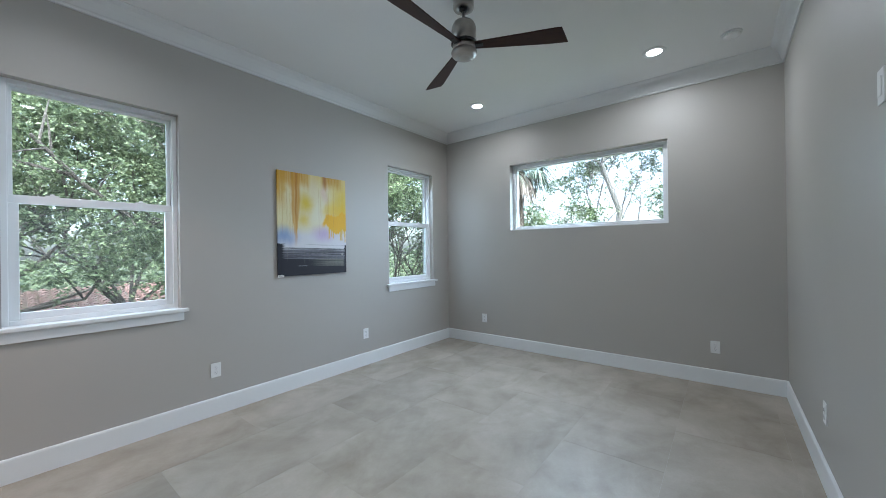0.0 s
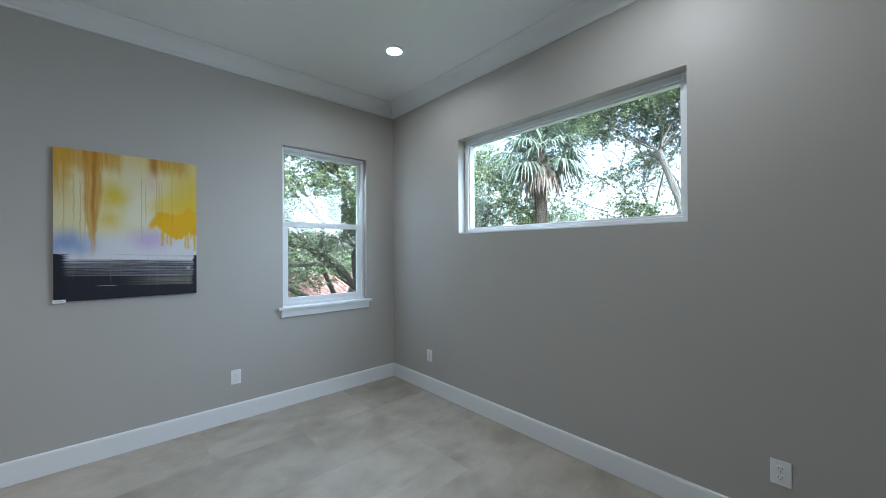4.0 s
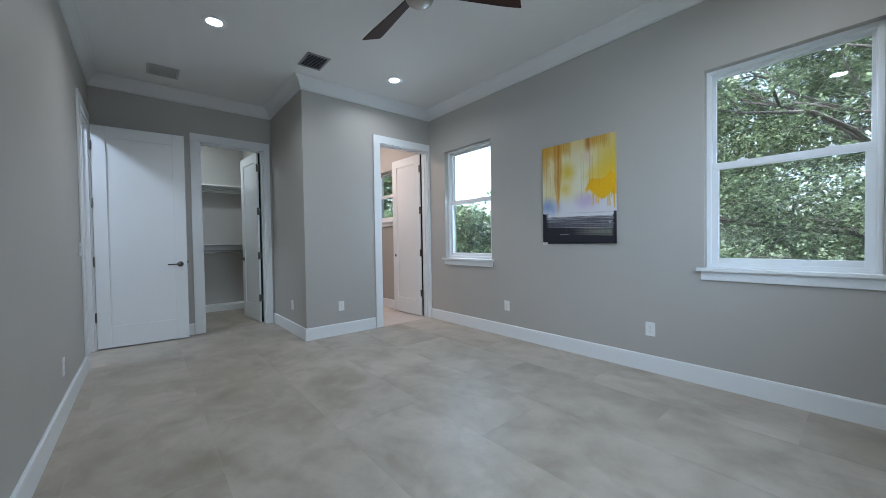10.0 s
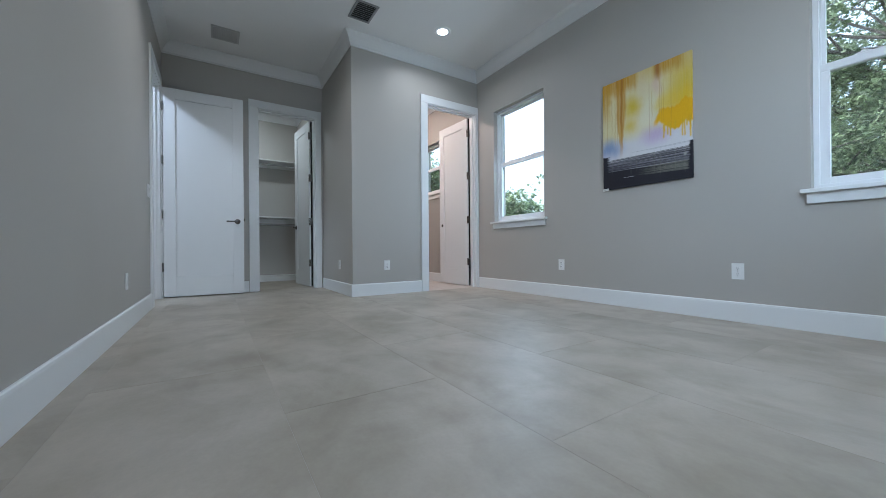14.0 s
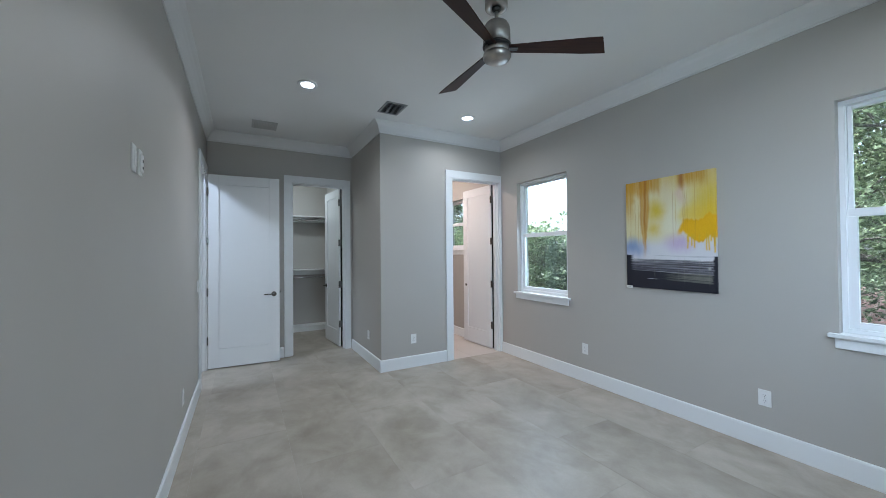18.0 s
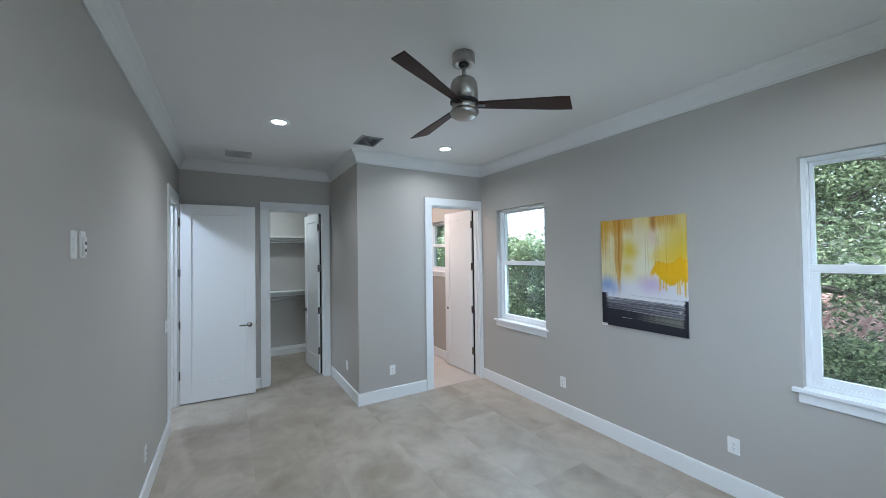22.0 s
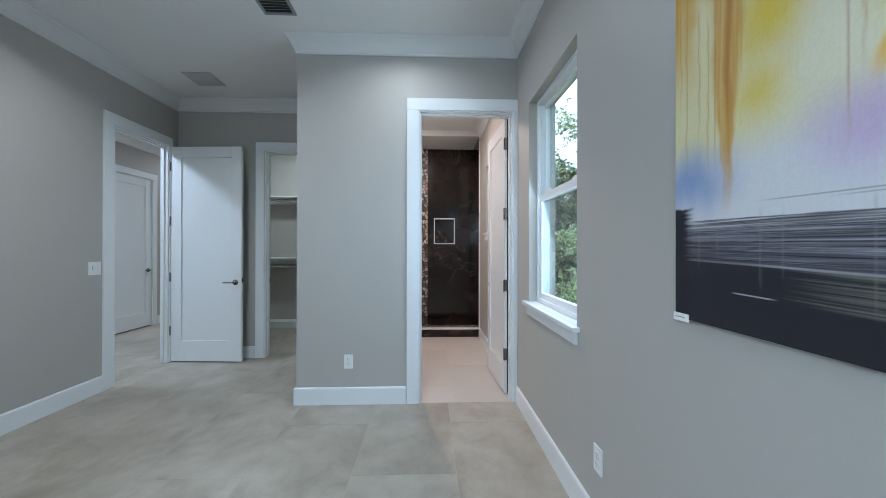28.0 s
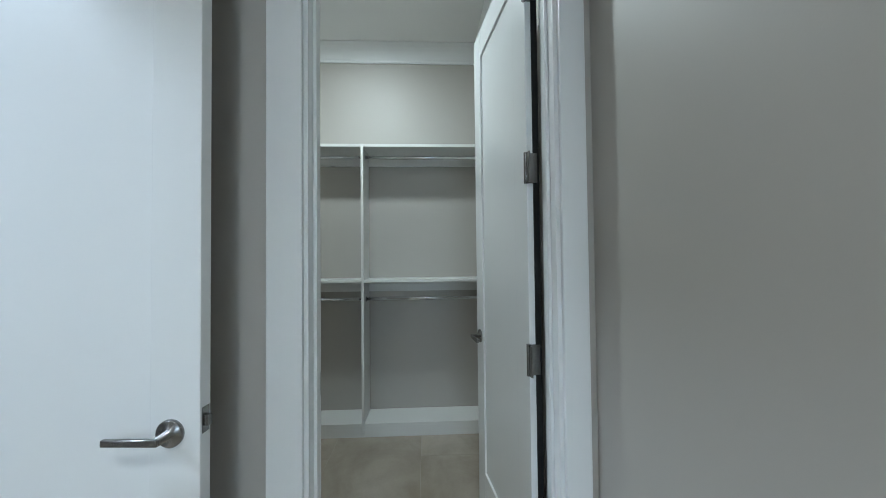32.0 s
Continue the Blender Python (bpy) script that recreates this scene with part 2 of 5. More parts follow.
def marble():
    m = Nodes("black_marble_tile")
    v = m.coords()
    warp = m.noise(v, 1.7, 6, 0.6, 1.8)
    wave = m.n("Math", operation="ABSOLUTE")
    sub = m.n("Math", operation="SUBTRACT")
    sub.inputs[1].default_value = 0.5
    m.link(warp, sub.inputs[0])
    m.link(sub.outputs[0], wave.inputs[0])
    vein = m.ramp(wave.outputs[0], [(0.0, (0.30, 0.26, 0.23)), (0.005, (0.06, 0.048, 0.042)), (0.015, (0.012, 0.009, 0.008))])
    cloud = m.ramp(m.noise(v, 2.4, 5), [(0.35, (0.009, 0.006, 0.005)), (0.75, (0.026, 0.018, 0.015))])
    gate = m.ramp(m.noise(v, 1.1, 2), [(0.48, (0, 0, 0)), (0.60, (1, 1, 1))])
    m.base(m.mix(gate, cloud, m.mix(0.6, cloud, vein, "LIGHTEN")))
    m.set(Roughness=0.16)
    return m.m


MARBLE = marble()


def pebble():
    m = Nodes("pebble_mosaic")
    v = m.coords((1, 1, 0.8))
    cell = m.n("TexVoronoi", Scale=21.0)
    m.link(v, cell.inputs["Vector"])
    edge = m.n("TexVoronoi", Scale=21.0)
    edge.feature = "DISTANCE_TO_EDGE"
    m.link(v, edge.inputs["Vector"])
    sep = m.n("SeparateColor")
    m.link(cell.outputs["Color"], sep.inputs[0])
    stone = m.ramp(sep.outputs[0], [(0.0, (0.05, 0.03, 0.024)), (0.35, (0.16, 0.11, 0.085)), (0.5, (0.52, 0.40, 0.32)), (1.0, (0.72, 0.60, 0.50))])
    gate = m.ramp(edge.outputs["Distance"], [(0.05, (0, 0, 0)), (0.14, (1, 1, 1))])
    m.base(m.mix(gate, (0.03, 0.022, 0.018), stone))
    m.bump(edge.outputs["Distance"], 0.6, 0.01)
    m.set(Roughness=0.35)
    return m.m


PEBBLE = pebble()


def foliage(name, dark, light, trans=0.25):
    m = Nodes(name)
    geo = m.n("NewGeometry")
    c = m.ramp(geo.outputs["Random Per Island"], [(0.0, dark), (0.7, light), (1.0, tuple(min(1, x * 1.6) for x in light))])
    tr, mx = m.n("BsdfTranslucent"), m.n("MixShader")
    m.base(c)
    m.set(Roughness=0.5)
    m.link(c, tr.inputs[0])
    mx.inputs[0].default_value = trans
    m.link(m.b.outputs[0], mx.inputs[1])
    m.link(tr.outputs[0], mx.inputs[2])
    m.link(mx.outputs[0], m.t.nodes["Material Output"].inputs["Surface"])
    return m.m


OAKLEAF = foliage("oak_leaves", (0.042, 0.062, 0.034), (0.168, 0.208, 0.115), 0.48)
HEDGELEAF = foliage("hedge_leaves", (0.052, 0.083, 0.042), (0.20, 0.255, 0.135), 0.48)
PALMLEAF = foliage("palm_leaves", (0.075, 0.105, 0.08), (0.165, 0.205, 0.16), 0.35)
DEADPALM = foliage("dead_palm_leaves", (0.13, 0.105, 0.09), (0.29, 0.235, 0.20), 0.15)


def bark(name="grey_bark", dark=(0.05, 0.042, 0.036), light=(0.12, 0.105, 0.092)):
    m = Nodes(name)
    v = m.coords((6, 6, 1.2))
    a = m.noise(v, 3, 6, 0.7, 0.5)
    m.base(m.ramp(a, [(0.3, dark), (0.7, light)]))
    m.bump(a, 0.8, 0.05)
    m.set(Roughness=0.9)
    return m.m


BARK = bark()
PALEBARK = bark("pale_oak_bark", (0.10, 0.095, 0.088), (0.27, 0.255, 0.24))
PALMBARK = bark("brown_palm_bark", (0.028, 0.022, 0.018), (0.095, 0.078, 0.062))


def lawn():
    m = Nodes("lawn_and_litter")
    v = m.coords()
    a = m.noise(v, 0.35, 5)
    b = m.noise(v, 9, 5)
    c = m.mix(b, m.ramp(a, [(0.35, (0.045, 0.06, 0.025)), (0.7, (0.13, 0.12, 0.075))]), (0.06, 0.085, 0.03))
    m.base(c)
    m.bump(b, 0.6, 0.05)
    m.set(Roughness=0.95)
    return m.m


LAWN = lawn()


def rooftile():
    m = Nodes("faded_red_roof_tile")
    v = m.coords(random_shift=11.0)
    a = m.noise(v, 2.2, 5)
    m.base(m.ramp(a, [(0.3, (0.26, 0.13, 0.11)), (0.7, (0.44, 0.27, 0.24))]))
    m.set(Roughness=0.85)
    return m.m


ROOF = rooftile()
STUCCO = paint("pale_stucco", (0.34, 0.32, 0.28), 0.9, 0.5)


def canvas_paint():
    m = Nodes("acrylic_on_canvas")
    at = m.n("Attribute")
    at.attribute_name = "pigment"
    v = m.coords()
    weave = m.noise(v, 420, 2)
    brush = m.noise(m.coords((30, 1, 4)), 6, 4)
    m.base(m.mix(0.06, at.outputs["Color"], m.ramp(brush, [(0.3, (0.25, 0.25, 0.25)), (0.7, (0.8, 0.8, 0.8))]), "OVERLAY"))
    m.bump(weave, 0.25, 0.001)
    m.set(Roughness=0.55, Specular_IOR_Level=0.35)
    return m.m


CANVAS = canvas_paint()


# ---------------------------------------------------------------- mesh helpers
def mesh_of(name, bm, mat, smooth=False):
    me = bpy.data.meshes.new(name)
    bmesh.ops.recalc_face_normals(bm, faces=bm.faces)
    bm.to_mesh(me)
    bm.free()
    me.materials.append(mat)
    if smooth:
        me.polygons.foreach_set("use_smooth", [True] * len(me.polygons))
    return me


def part(name, bm, mat, parent=None, label="", smooth=False):
    ob = new(name, mesh_of(name, bm, mat, smooth))
    if parent is not None:
        ob.parent = parent
    if label:
        tagged(ob, label)
    return ob


def root(name, m, label, category, group="", kind=""):
    ob = new(name)
    ob.empty_display_size = 0.1
    ob.matrix_world = m
    return tagged(ob, label, category, group, kind)


def box(x0, y0, z0, x1, y1, z1, bevel=0.0, bm=None):
    own = bm is None
    b = bmesh.new() if own or bevel else bm
    vs = [b.verts.new((x, y, z)) for z in (z0, z1) for x, y in ((x0, y0), (x1, y0), (x1, y1), (x0, y1))]
    for f in ((0, 3, 2, 1), (4, 5, 6, 7), (0, 1, 5, 4), (1, 2, 6, 5), (2, 3, 7, 6), (3, 0, 4, 7)):
        b.faces.new([vs[i] for i in f])
    if bevel:
        bmesh.ops.bevel(b, geom=b.edges[:], offset=bevel, segments=2, affect="EDGES", profile=0.6)
        if not own:
            tmp = bpy.data.meshes.new("tmp")
            b.to_mesh(tmp)
            b.free()
            bm.from_mesh(tmp)
            bpy.data.meshes.remove(tmp)
            return bm
    return b


def lathe(profile, seg=32, bm=None, axis="z", at=(0, 0, 0)):
    """A turned solid from (radius, height) pairs; ends on the axis are closed."""
    b = bm or bmesh.new()

    def put(r, h, a):
        p = (r * math.cos(a), r * math.sin(a), h)
        if axis == "y":
            p = (p[0], p[2], p[1])
        elif axis == "x":
            p = (p[2], p[0], p[1])
        return b.verts.new((p[0] + at[0], p[1] + at[1], p[2] + at[2]))

    rings = []
    for r, h in profile:
        rings.append([put(0, h, 0)] if r < 1e-6 else [put(r, h, 2 * math.pi * i / seg) for i in range(seg)])
    for a, c in zip(rings, rings[1:]):
        for i in range(seg):
            j = (i + 1) % seg
            if len(a) == 1 and len(c) > 1:
                b.faces.new((a[0], c[i], c[j]))
            elif len(c) == 1 and len(a) > 1:
                b.faces.new((a[i], a[j], c[0]))
            elif len(a) > 1:
                b.faces.new((a[i], a[j], c[j], c[i]))
    return b


def tube(points, radii, seg=8, bm=None):
    b = bm or bmesh.new()
    rings = []
    for i, (p, r) in enumerate(zip(points, radii)):
        p = Vector(p)
        d = (Vector(points[min(i + 1, len(points) - 1)]) - Vector(points[max(i - 1, 0)])).normalized()
        u = d.orthogonal().normalized() if not rings else (u - d * u.dot(d)).normalized()
        w = d.cross(u)
        rings.append([b.verts.new(p + r * (math.cos(2 * math.pi * k / seg) * u + math.sin(2 * math.pi * k / seg) * w)) for k in range(seg)])
    for a, c in zip(rings, rings[1:]):
        for k in range(seg):
            b.faces.new((a[k], a[(k + 1) % seg], c[(k + 1) % seg], c[k]))
    b.faces.new(rings[0][::-1])
    b.faces.new(rings[-1])
    return b


def sweep(points, profile, closed=False, bm=None):
    """A moulding along a plan line. profile: (out, up), out to the left of the line."""
    b = bm or bmesh.new()
    pts = [Vector(p) for p in points]
    n = len(pts)
    rings = []
    for i, p in enumerate(pts):
        before = pts[i - 1] if (i or closed) else None
        after = pts[(i + 1) % n] if (i < n - 1 or closed) else None
        normals = []
        for a, c in ((before, p), (p, after)):
            if a is not None and c is not None:
                d = (c - a).normalized()
                normals.append(Vector((-d.y, d.x)))
        m = normals[0] if len(normals) == 1 else (normals[0] + normals[1]) / (1 + normals[0].dot(normals[1]))
        rings.append([b.verts.new((p.x + m.x * o, p.y + m.y * o, z)) for o, z in profile])
    k = len(profile)
    for i in range(n if closed else n - 1):
        a, c = rings[i], rings[(i + 1) % n]
        for j in range(k):
            b.faces.new((a[j], a[(j + 1) % k], c[(j + 1) % k], c[j]))
    if not closed:
        b.faces.new(rings[0])
        b.faces.new(rings[-1][::-1])
    return b


def wall(name, axis, face, back, u0, u1, z0, z1, holes=(), mat=None, label="", paint_back=None):
    """A wall with real openings. axis 'x': it runs along x, its faces at y = face and back. holes: (u0, u1, z0, z1)."""
    us = sorted({u0, u1, *[h[0] for h in holes], *[h[1] for h in holes]})
    zs = sorted({z0, z1, *[h[2] for h in holes], *[h[3] for h in holes]})
    bm = bmesh.new()
    seen = {}

    def vert(u, d, z):
        key = (round(u, 5), round(d, 5), round(z, 5))
        if key not in seen:
            seen[key] = bm.verts.new((u, d, z) if axis == "x" else (d, u, z))
        return seen[key]

    def solid(i, j):
        if not (0 <= i < len(us) - 1 and 0 <= j < len(zs) - 1):
            return False
        u, z = (us[i] + us[i + 1]) / 2, (zs[j] + zs[j + 1]) / 2
        return not any(h[0] < u < h[1] and h[2] < z < h[3] for h in holes)

    for i in range(len(us) - 1):
        for j in range(len(zs) - 1):
            if not solid(i, j):
                continue
            a, b, c, d = us[i], us[i + 1], zs[j], zs[j + 1]
            for f in (face, back):
                bm.faces.new([vert(a, f, c), vert(b, f, c), vert(b, f, d), vert(a, f, d)])
            for ok, e in ((solid(i - 1, j), ((a, c), (a, d))), (solid(i + 1, j), ((b, c), (b, d))), (solid(i, j - 1), ((a, c), (b, c))), (solid(i, j + 1), ((a, d), (b, d)))):
                if not ok:
                    (p, q), (r, s) = e
                    bm.faces.new([vert(p, face, q), vert(r, face, s), vert(r, back, s), vert(p, back, q)])
    ob = part(name, bm, mat or WALL)
    return tagged(ob, label or "greige painted drywall wall with a matt finish", "wall", kind="structure")


# ---------------------------------------------------------------- plan
N, E, S, CX, JX, JY, H = 3.625, 1.157, -0.072, -4.744, -3.433, 1.787, 3.035
W1, W2, WZ = (-3.078, -2.213), (-0.050, 0.810), (0.873, 2.378)
BW, BWZ = (-5.08, -4.24), (1.47, 2.36)
EW, EWZ = (0.795, 2.575), (1.557, 2.419)
ENTRY, CLOSET, BATH, DH = (-4.608, -3.884), (0.928, 1.690), (2.788, 3.593), 2.453
HALLD, HY = (-6.66, -5.80), -1.80
SX = -6.37

wall("wall_north", "x", N, N + 0.2, SX - 0.2, E + 0.2, -0.3, H + 0.1, [(*W1, *WZ), (*W2, *WZ), (*BW, *BWZ)])
wall("wall_east", "y", E, E + 0.2, S - 0.073, N, -0.3, H + 0.1, [(*EW, *EWZ)])
wall("wall_south", "x", S, S - 0.073, -11.5, E, -0.3, H + 0.1, [(*ENTRY, -0.2, DH)])
wall("wall_closet", "y", CX, CX - 0.12, S, JY, -0.3, H + 0.1, [(*CLOSET, -0.2, DH)])
wall("wall_bath_east", "y", JX, JX - 0.12, JY, N, -0.3, H + 0.1, [(*BATH, -0.2, DH)])
wall("wall_bath_south", "x", JY, JY + 0.12, -6.615, JX - 0.12, -0.3, H + 0.1)
wall("wall_closet_back", "y", -6.615, -6.735, S, JY, -0.3, H + 0.1)
wall("wall_shower_back", "y", SX, SX - 0.2, JY + 0.12, N, -0.3, H + 0.1, [(2.957, 3.307, 1.375, 1.805)], MARBLE, "black veined marble shower wall with a niche")
wall("wall_hall", "x", HY, HY - 0.12, -6.92, -5.53, -0.3, H + 0.1, [(*HALLD, -0.2, DH)])
wall("wall_hall_corner", "y", -5.53, -5.65, -3.6, HY - 0.12, -0.3, H + 0.1)
wall("wall_hall_south", "x", -3.5, -3.6, -5.53, -2.5, -0.3, H + 0.1)
wall("wall_hall_east", "y", -2.5, -2.4, -3.6, S - 0.073, -0.3, H + 0.1)
wall("wall_stair_west", "y", -11.5, -11.7, -5.2, S, -3.2, H + 0.1, [(-3.95, -2.98, 1.2, 2.36)], HALLW, "beige painted stairwell wall around a window")
wall("wall_stair_south", "x", -5.0, -5.2, -11.5, -6.92, -3.2, H + 0.1, (), HALLW, "beige painted stairwell wall")
wall("wall_stair_east", "y", -7.04, -6.92, -5.0, HY - 0.12, -3.2, H + 0.1, (), HALLW, "beige painted stairwell wall")
wall("wall_room_behind", "x", -2.9, -3.0, -6.92, -5.65, -0.3, H + 0.1)


def slab(name, rects, z0, z1, mat, label, category):
    bm = bmesh.new()
    for x0, y0, x1, y1 in rects:
        box(x0, y0, z0, x1, y1, z1, bm=bm)
    return tagged(part(name, bm, mat), label, category, kind="structure")


slab("ceiling", [(CX - 0.06, S - 0.05, JX - 0.06, JY + 0.05), (JX - 0.06, S - 0.05, E + 0.05, N + 0.05)], H, H + 0.08, CEIL, "flat white painted bedroom ceiling", "ceiling")
slab("ceiling_closet", [(-6.63, S - 0.05, CX - 0.061, JY + 0.05)], H, H + 0.08, CEIL, "flat white painted closet ceiling", "ceiling")
slab("ceiling_bath", [(-5.66, JY + 0.06, JX - 0.061, N + 0.05)], H, H + 0.08, CEIL, "flat white painted bathroom ceiling", "ceiling")
slab("ceiling_shower", [(SX - 0.05, JY + 0.06, -5.66, N + 0.05)], 2.95, H + 0.08, CEIL, "lowered white shower ceiling", "ceiling")
slab("ceiling_hall", [(-11.55, -5.1, -5.6, S - 0.051), (-5.6, -3.55, -2.45, S - 0.051)], H, H + 0.08, CEIL, "flat white painted hall ceiling", "ceiling")
slab("roof", [(-11.7, -5.2, E + 0.2, N + 0.2)], H + 0.12, H + 0.3, STUCCO, "plain flat roof deck", "roof")
slab("wall_lower_storey", [(-6.9, -5.2, E + 0.2, N + 0.2), (-11.7, HY - 0.12, -6.9, N + 0.2)], -3.2, -0.3, STUCCO, "pale stucco lower storey of the house", "wall")
slab("floor_stairwell", [(-11.5, -5.0, -7.04, HY - 0.12)], -3.1, -2.95, TILE, "lower floor at the foot of the stairs", "floor")

# crown moulding, baseboards
CROWN = [(o, H - d) for o, d in ((0, 0.137), (0.010, 0.137), (0.013, 0.131), (0.010, 0.125), (0.012, 0.116), (0.017, 0.110), (0.026, 0.088), (0.042, 0.055), (0.062, 0.029), (0.084, 0.012), (0.09, 0.006), (0.09, 0.0), (0, 0.0))]
BASE = [(0, 0), (0.016, 0), (0.016, 0.128), (0.0135, 0.138), (0.008, 0.142), (0, 0.142)]


def moulding(name, lines, profile, label, closed=False, mat=TRIM):
    bm = bmesh.new()
    for line in lines:
        sweep(line, profile, closed, bm)
    return tagged(part(name, bm, mat), label, "moulding", kind="structure")


g = 0.001
moulding("trim_crown", [[(E - g, S + g), (E - g, N - g), (JX + g, N - g), (JX + g, JY - g), (CX + g, JY - g), (CX + g, S + g)]], CROWN, "white cove crown moulding round the ceiling", True, CROWNP)
moulding("trim_crown_closet", [[(CX - 0.121, S + g), (CX - 0.121, JY - g), (-6.614, JY - g), (-6.614, S + g)]], CROWN, "white cove crown moulding in the closet", True)
moulding("trim_crown_bath", [[(JX - 0.121, JY + 0.121), (JX - 0.121, N - g), (-5.66, N - g)]], CROWN, "white cove crown moulding in the bathroom")
moulding("trim_crown_hall", [[(-5.529, -3.499), (-2.501, -3.499), (-2.501, S - 0.074), (-11.499, S - 0.074), (-11.499, -4.999), (-7.041, -4.999), (-7.041, HY - 0.121)], [(-6.92, HY + g), (-5.529, HY + g), (-5.529, -3.49)]], CROWN, "white cove crown moulding in the hall")
CW = 0.10
moulding("baseboard", [
    [(ENTRY[1] + CW, S + g), (E - g, S + g), (E - g, N - g), (JX + g + 0.02, N - g)],
    [(JX + g, BATH[0] - CW), (JX + g, JY - g), (CX + 0.02, JY - g)],
    [(CX + g, CLOSET[0] - CW), (CX + g, S + 0.02)],
], BASE, "white painted baseboard along the bedroom walls")
moulding("baseboard_bath", [[(JX - 0.125, N - g), (-5.66, N - g)]], BASE, "white painted bathroom baseboard")
moulding("baseboard_closet", [[(CX - 0.121, S + g), (CX - 0.121, CLOSET[0] - CW)], [(-4.9, JY - g), (-6.29, JY - g)]], BASE, "white painted closet baseboard")
moulding("baseboard_hall", [[(HALLD[0] - CW, HY + g), (-6.92, HY + g)][::-1], [(HALLD[1] + CW, HY + g), (-5.529, HY + g), (-5.529, -3.49)], [(ENTRY[0] - CW, S - 0.074), (-11.499, S - 0.074)], [(-2.501, S - 0.074), (ENTRY[1] + CW, S - 0.074)]], BASE, "white painted hall baseboard")


# ---------------------------------------------------------------- windows
def pane(name, x0, z0, x1, z1, y, parent, mat=GLASS):
    ob = part(name, box(x0, y, z0, x1, y + 0.004, z1), mat, parent, "clear window glass")
    ob.visible_shadow = False
    return ob


def bars(x0, z0, x1, z1, w, wb, wt, y0, y1, parent, name, bevel=0.003):
    """Two stiles and two rails round a rectangle."""
    part(name + "_stile", box(x0, y0, z0, x0 + w, y1, z1, bevel), VINYL, parent)
    part(name + "_stile", box(x1 - w, y0, z0, x1, y1, z1, bevel), VINYL, parent)
    part(name + "_rail", box(x0 + w, y0, z0, x1 - w, y1, z0 + wb, bevel), VINYL, parent)
    part(name + "_rail", box(x0 + w, y0, z1 - wt, x1 - w, y1, z1, bevel), VINYL, parent)


def double_hung(name, m, w, z0, z1, label, latch=True, lower=SCREENED):
    """A double-hung window in its opening: x across, y outwards from the wall's face, z up."""
    win = root(name, m, label, "window", kind="structure")
    h = w / 2
    sill = z0 + 0.026
    for n, b in (("frame_jamb", (-h, 0.057, sill, -h + 0.028, 0.147, z1)), ("frame_jamb", (h - 0.028, 0.057, sill, h, 0.147, z1)),
                 ("frame_head", (-h + 0.028, 0.057, z1 - 0.03, h - 0.028, 0.147, z1)), ("frame_sill", (-h + 0.028, 0.057, sill, h - 0.028, 0.147, sill + 0.03))):
        part(n, box(*b, 0.003), VINYL, win)
    for sx in (-1, 1):
        part("frame_stop", box(sx * (h - 0.028) - 0.006, 0.07, sill + 0.03, sx * (h - 0.028) + 0.006, 0.076, z1 - 0.03, 0.002), VINYL, win)
    mid = sill + (z1 - sill) * 0.515
    i = h - 0.030
    up = part("upper_sash", box(-i, 0.107, mid - 0.018, i, 0.137, mid + 0.014, 0.003), VINYL, win, "upper sash meeting rail")
    bars(-i, mid + 0.014, i, z1 - 0.03, 0.020, 0.004, 0.022, 0.107, 0.137, up, "sash")
    pane("pane", -i + 0.018, mid, i - 0.018, z1 - 0.04, 0.12, up)
    lo = part("lower_sash", box(-i, 0.07, mid - 0.022, i, 0.104, mid + 0.026, 0.004), VINYL, win, "lower sash meeting rail")
    bars(-i, sill + 0.03, i, mid - 0.022, 0.042, 0.042, 0.004, 0.07, 0.104, lo, "sash")
    pane("pane", -i + 0.03, sill + 0.06, i - 0.03, mid - 0.01, 0.087, lo, lower)
    if latch:
        for sx in (-0.22, 0.22):
            bm = box(sx - 0.03, 0.072, mid + 0.0265, sx + 0.03, 0.1, mid + 0.034, 0.003)
            lathe([(0, 0.034), (0.011, 0.034), (0.011, 0.044), (0, 0.046)], 12, bm, at=(sx, 0.086, mid))
            part("sash_lock", bm, VINYL, lo)
        part("tilt_latch", box(-h + 0.002, 0.06, mid - 0.10, -h + 0.02, 0.07, mid - 0.07, 0.002), VINYL, win)
        part("tilt_latch", box(h - 0.02, 0.06, mid - 0.10, h - 0.002, 0.07, mid - 0.07, 0.002), VINYL, win)
    bm = box(-h + 0.0005, -0.001, z0, h - 0.0005, 0.0568, sill)
    box(-h - 0.045, -0.042, z0, h + 0.045, -0.001, sill, 0.005, bm)
    part("window_sill", bm, TRIM, win, "white painted window stool")
    part("apron", box(-h - 0.018, -0.019, z0 - 0.066, h + 0.018, -0.001, z0 - 0.0005, 0.004), TRIM, win, "white painted apron board")
    return win


for k, (a, b) in enumerate((W1, W2), 1):
    double_hung("window_%d" % k, pose((a + b) / 2, N, 0), b - a - 0.001, *WZ, "white vinyl double-hung window with a painted sill")
double_hung("window_3", pose(sum(BW) / 2, N, 0), BW[1] - BW[0] - 0.001, *BWZ, "small white double-hung window in the bathroom", False)
double_hung("window_4", pose(-11.5, -3.465, 0, 0, 0, 90), 0.969, 1.2, 2.36, "white window of the stairwell", False, GLASS)
for zz in (1.27, 1.82):
    part("mullion", box(-0.012, 0.10, zz, 0.012, 0.125, zz + 0.47, 0.003), VINYL, bpy.data.objects["window_4"], "thin vertical mullion")

fix = root("window_5", pose(E, (EW[0] + EW[1]) / 2, 0, 0, 0, -90), "wide fixed picture window high in the wall", "window", kind="structure")
h = (EW[1] - EW[0]) / 2 - 0.0005
z0, z1 = EWZ
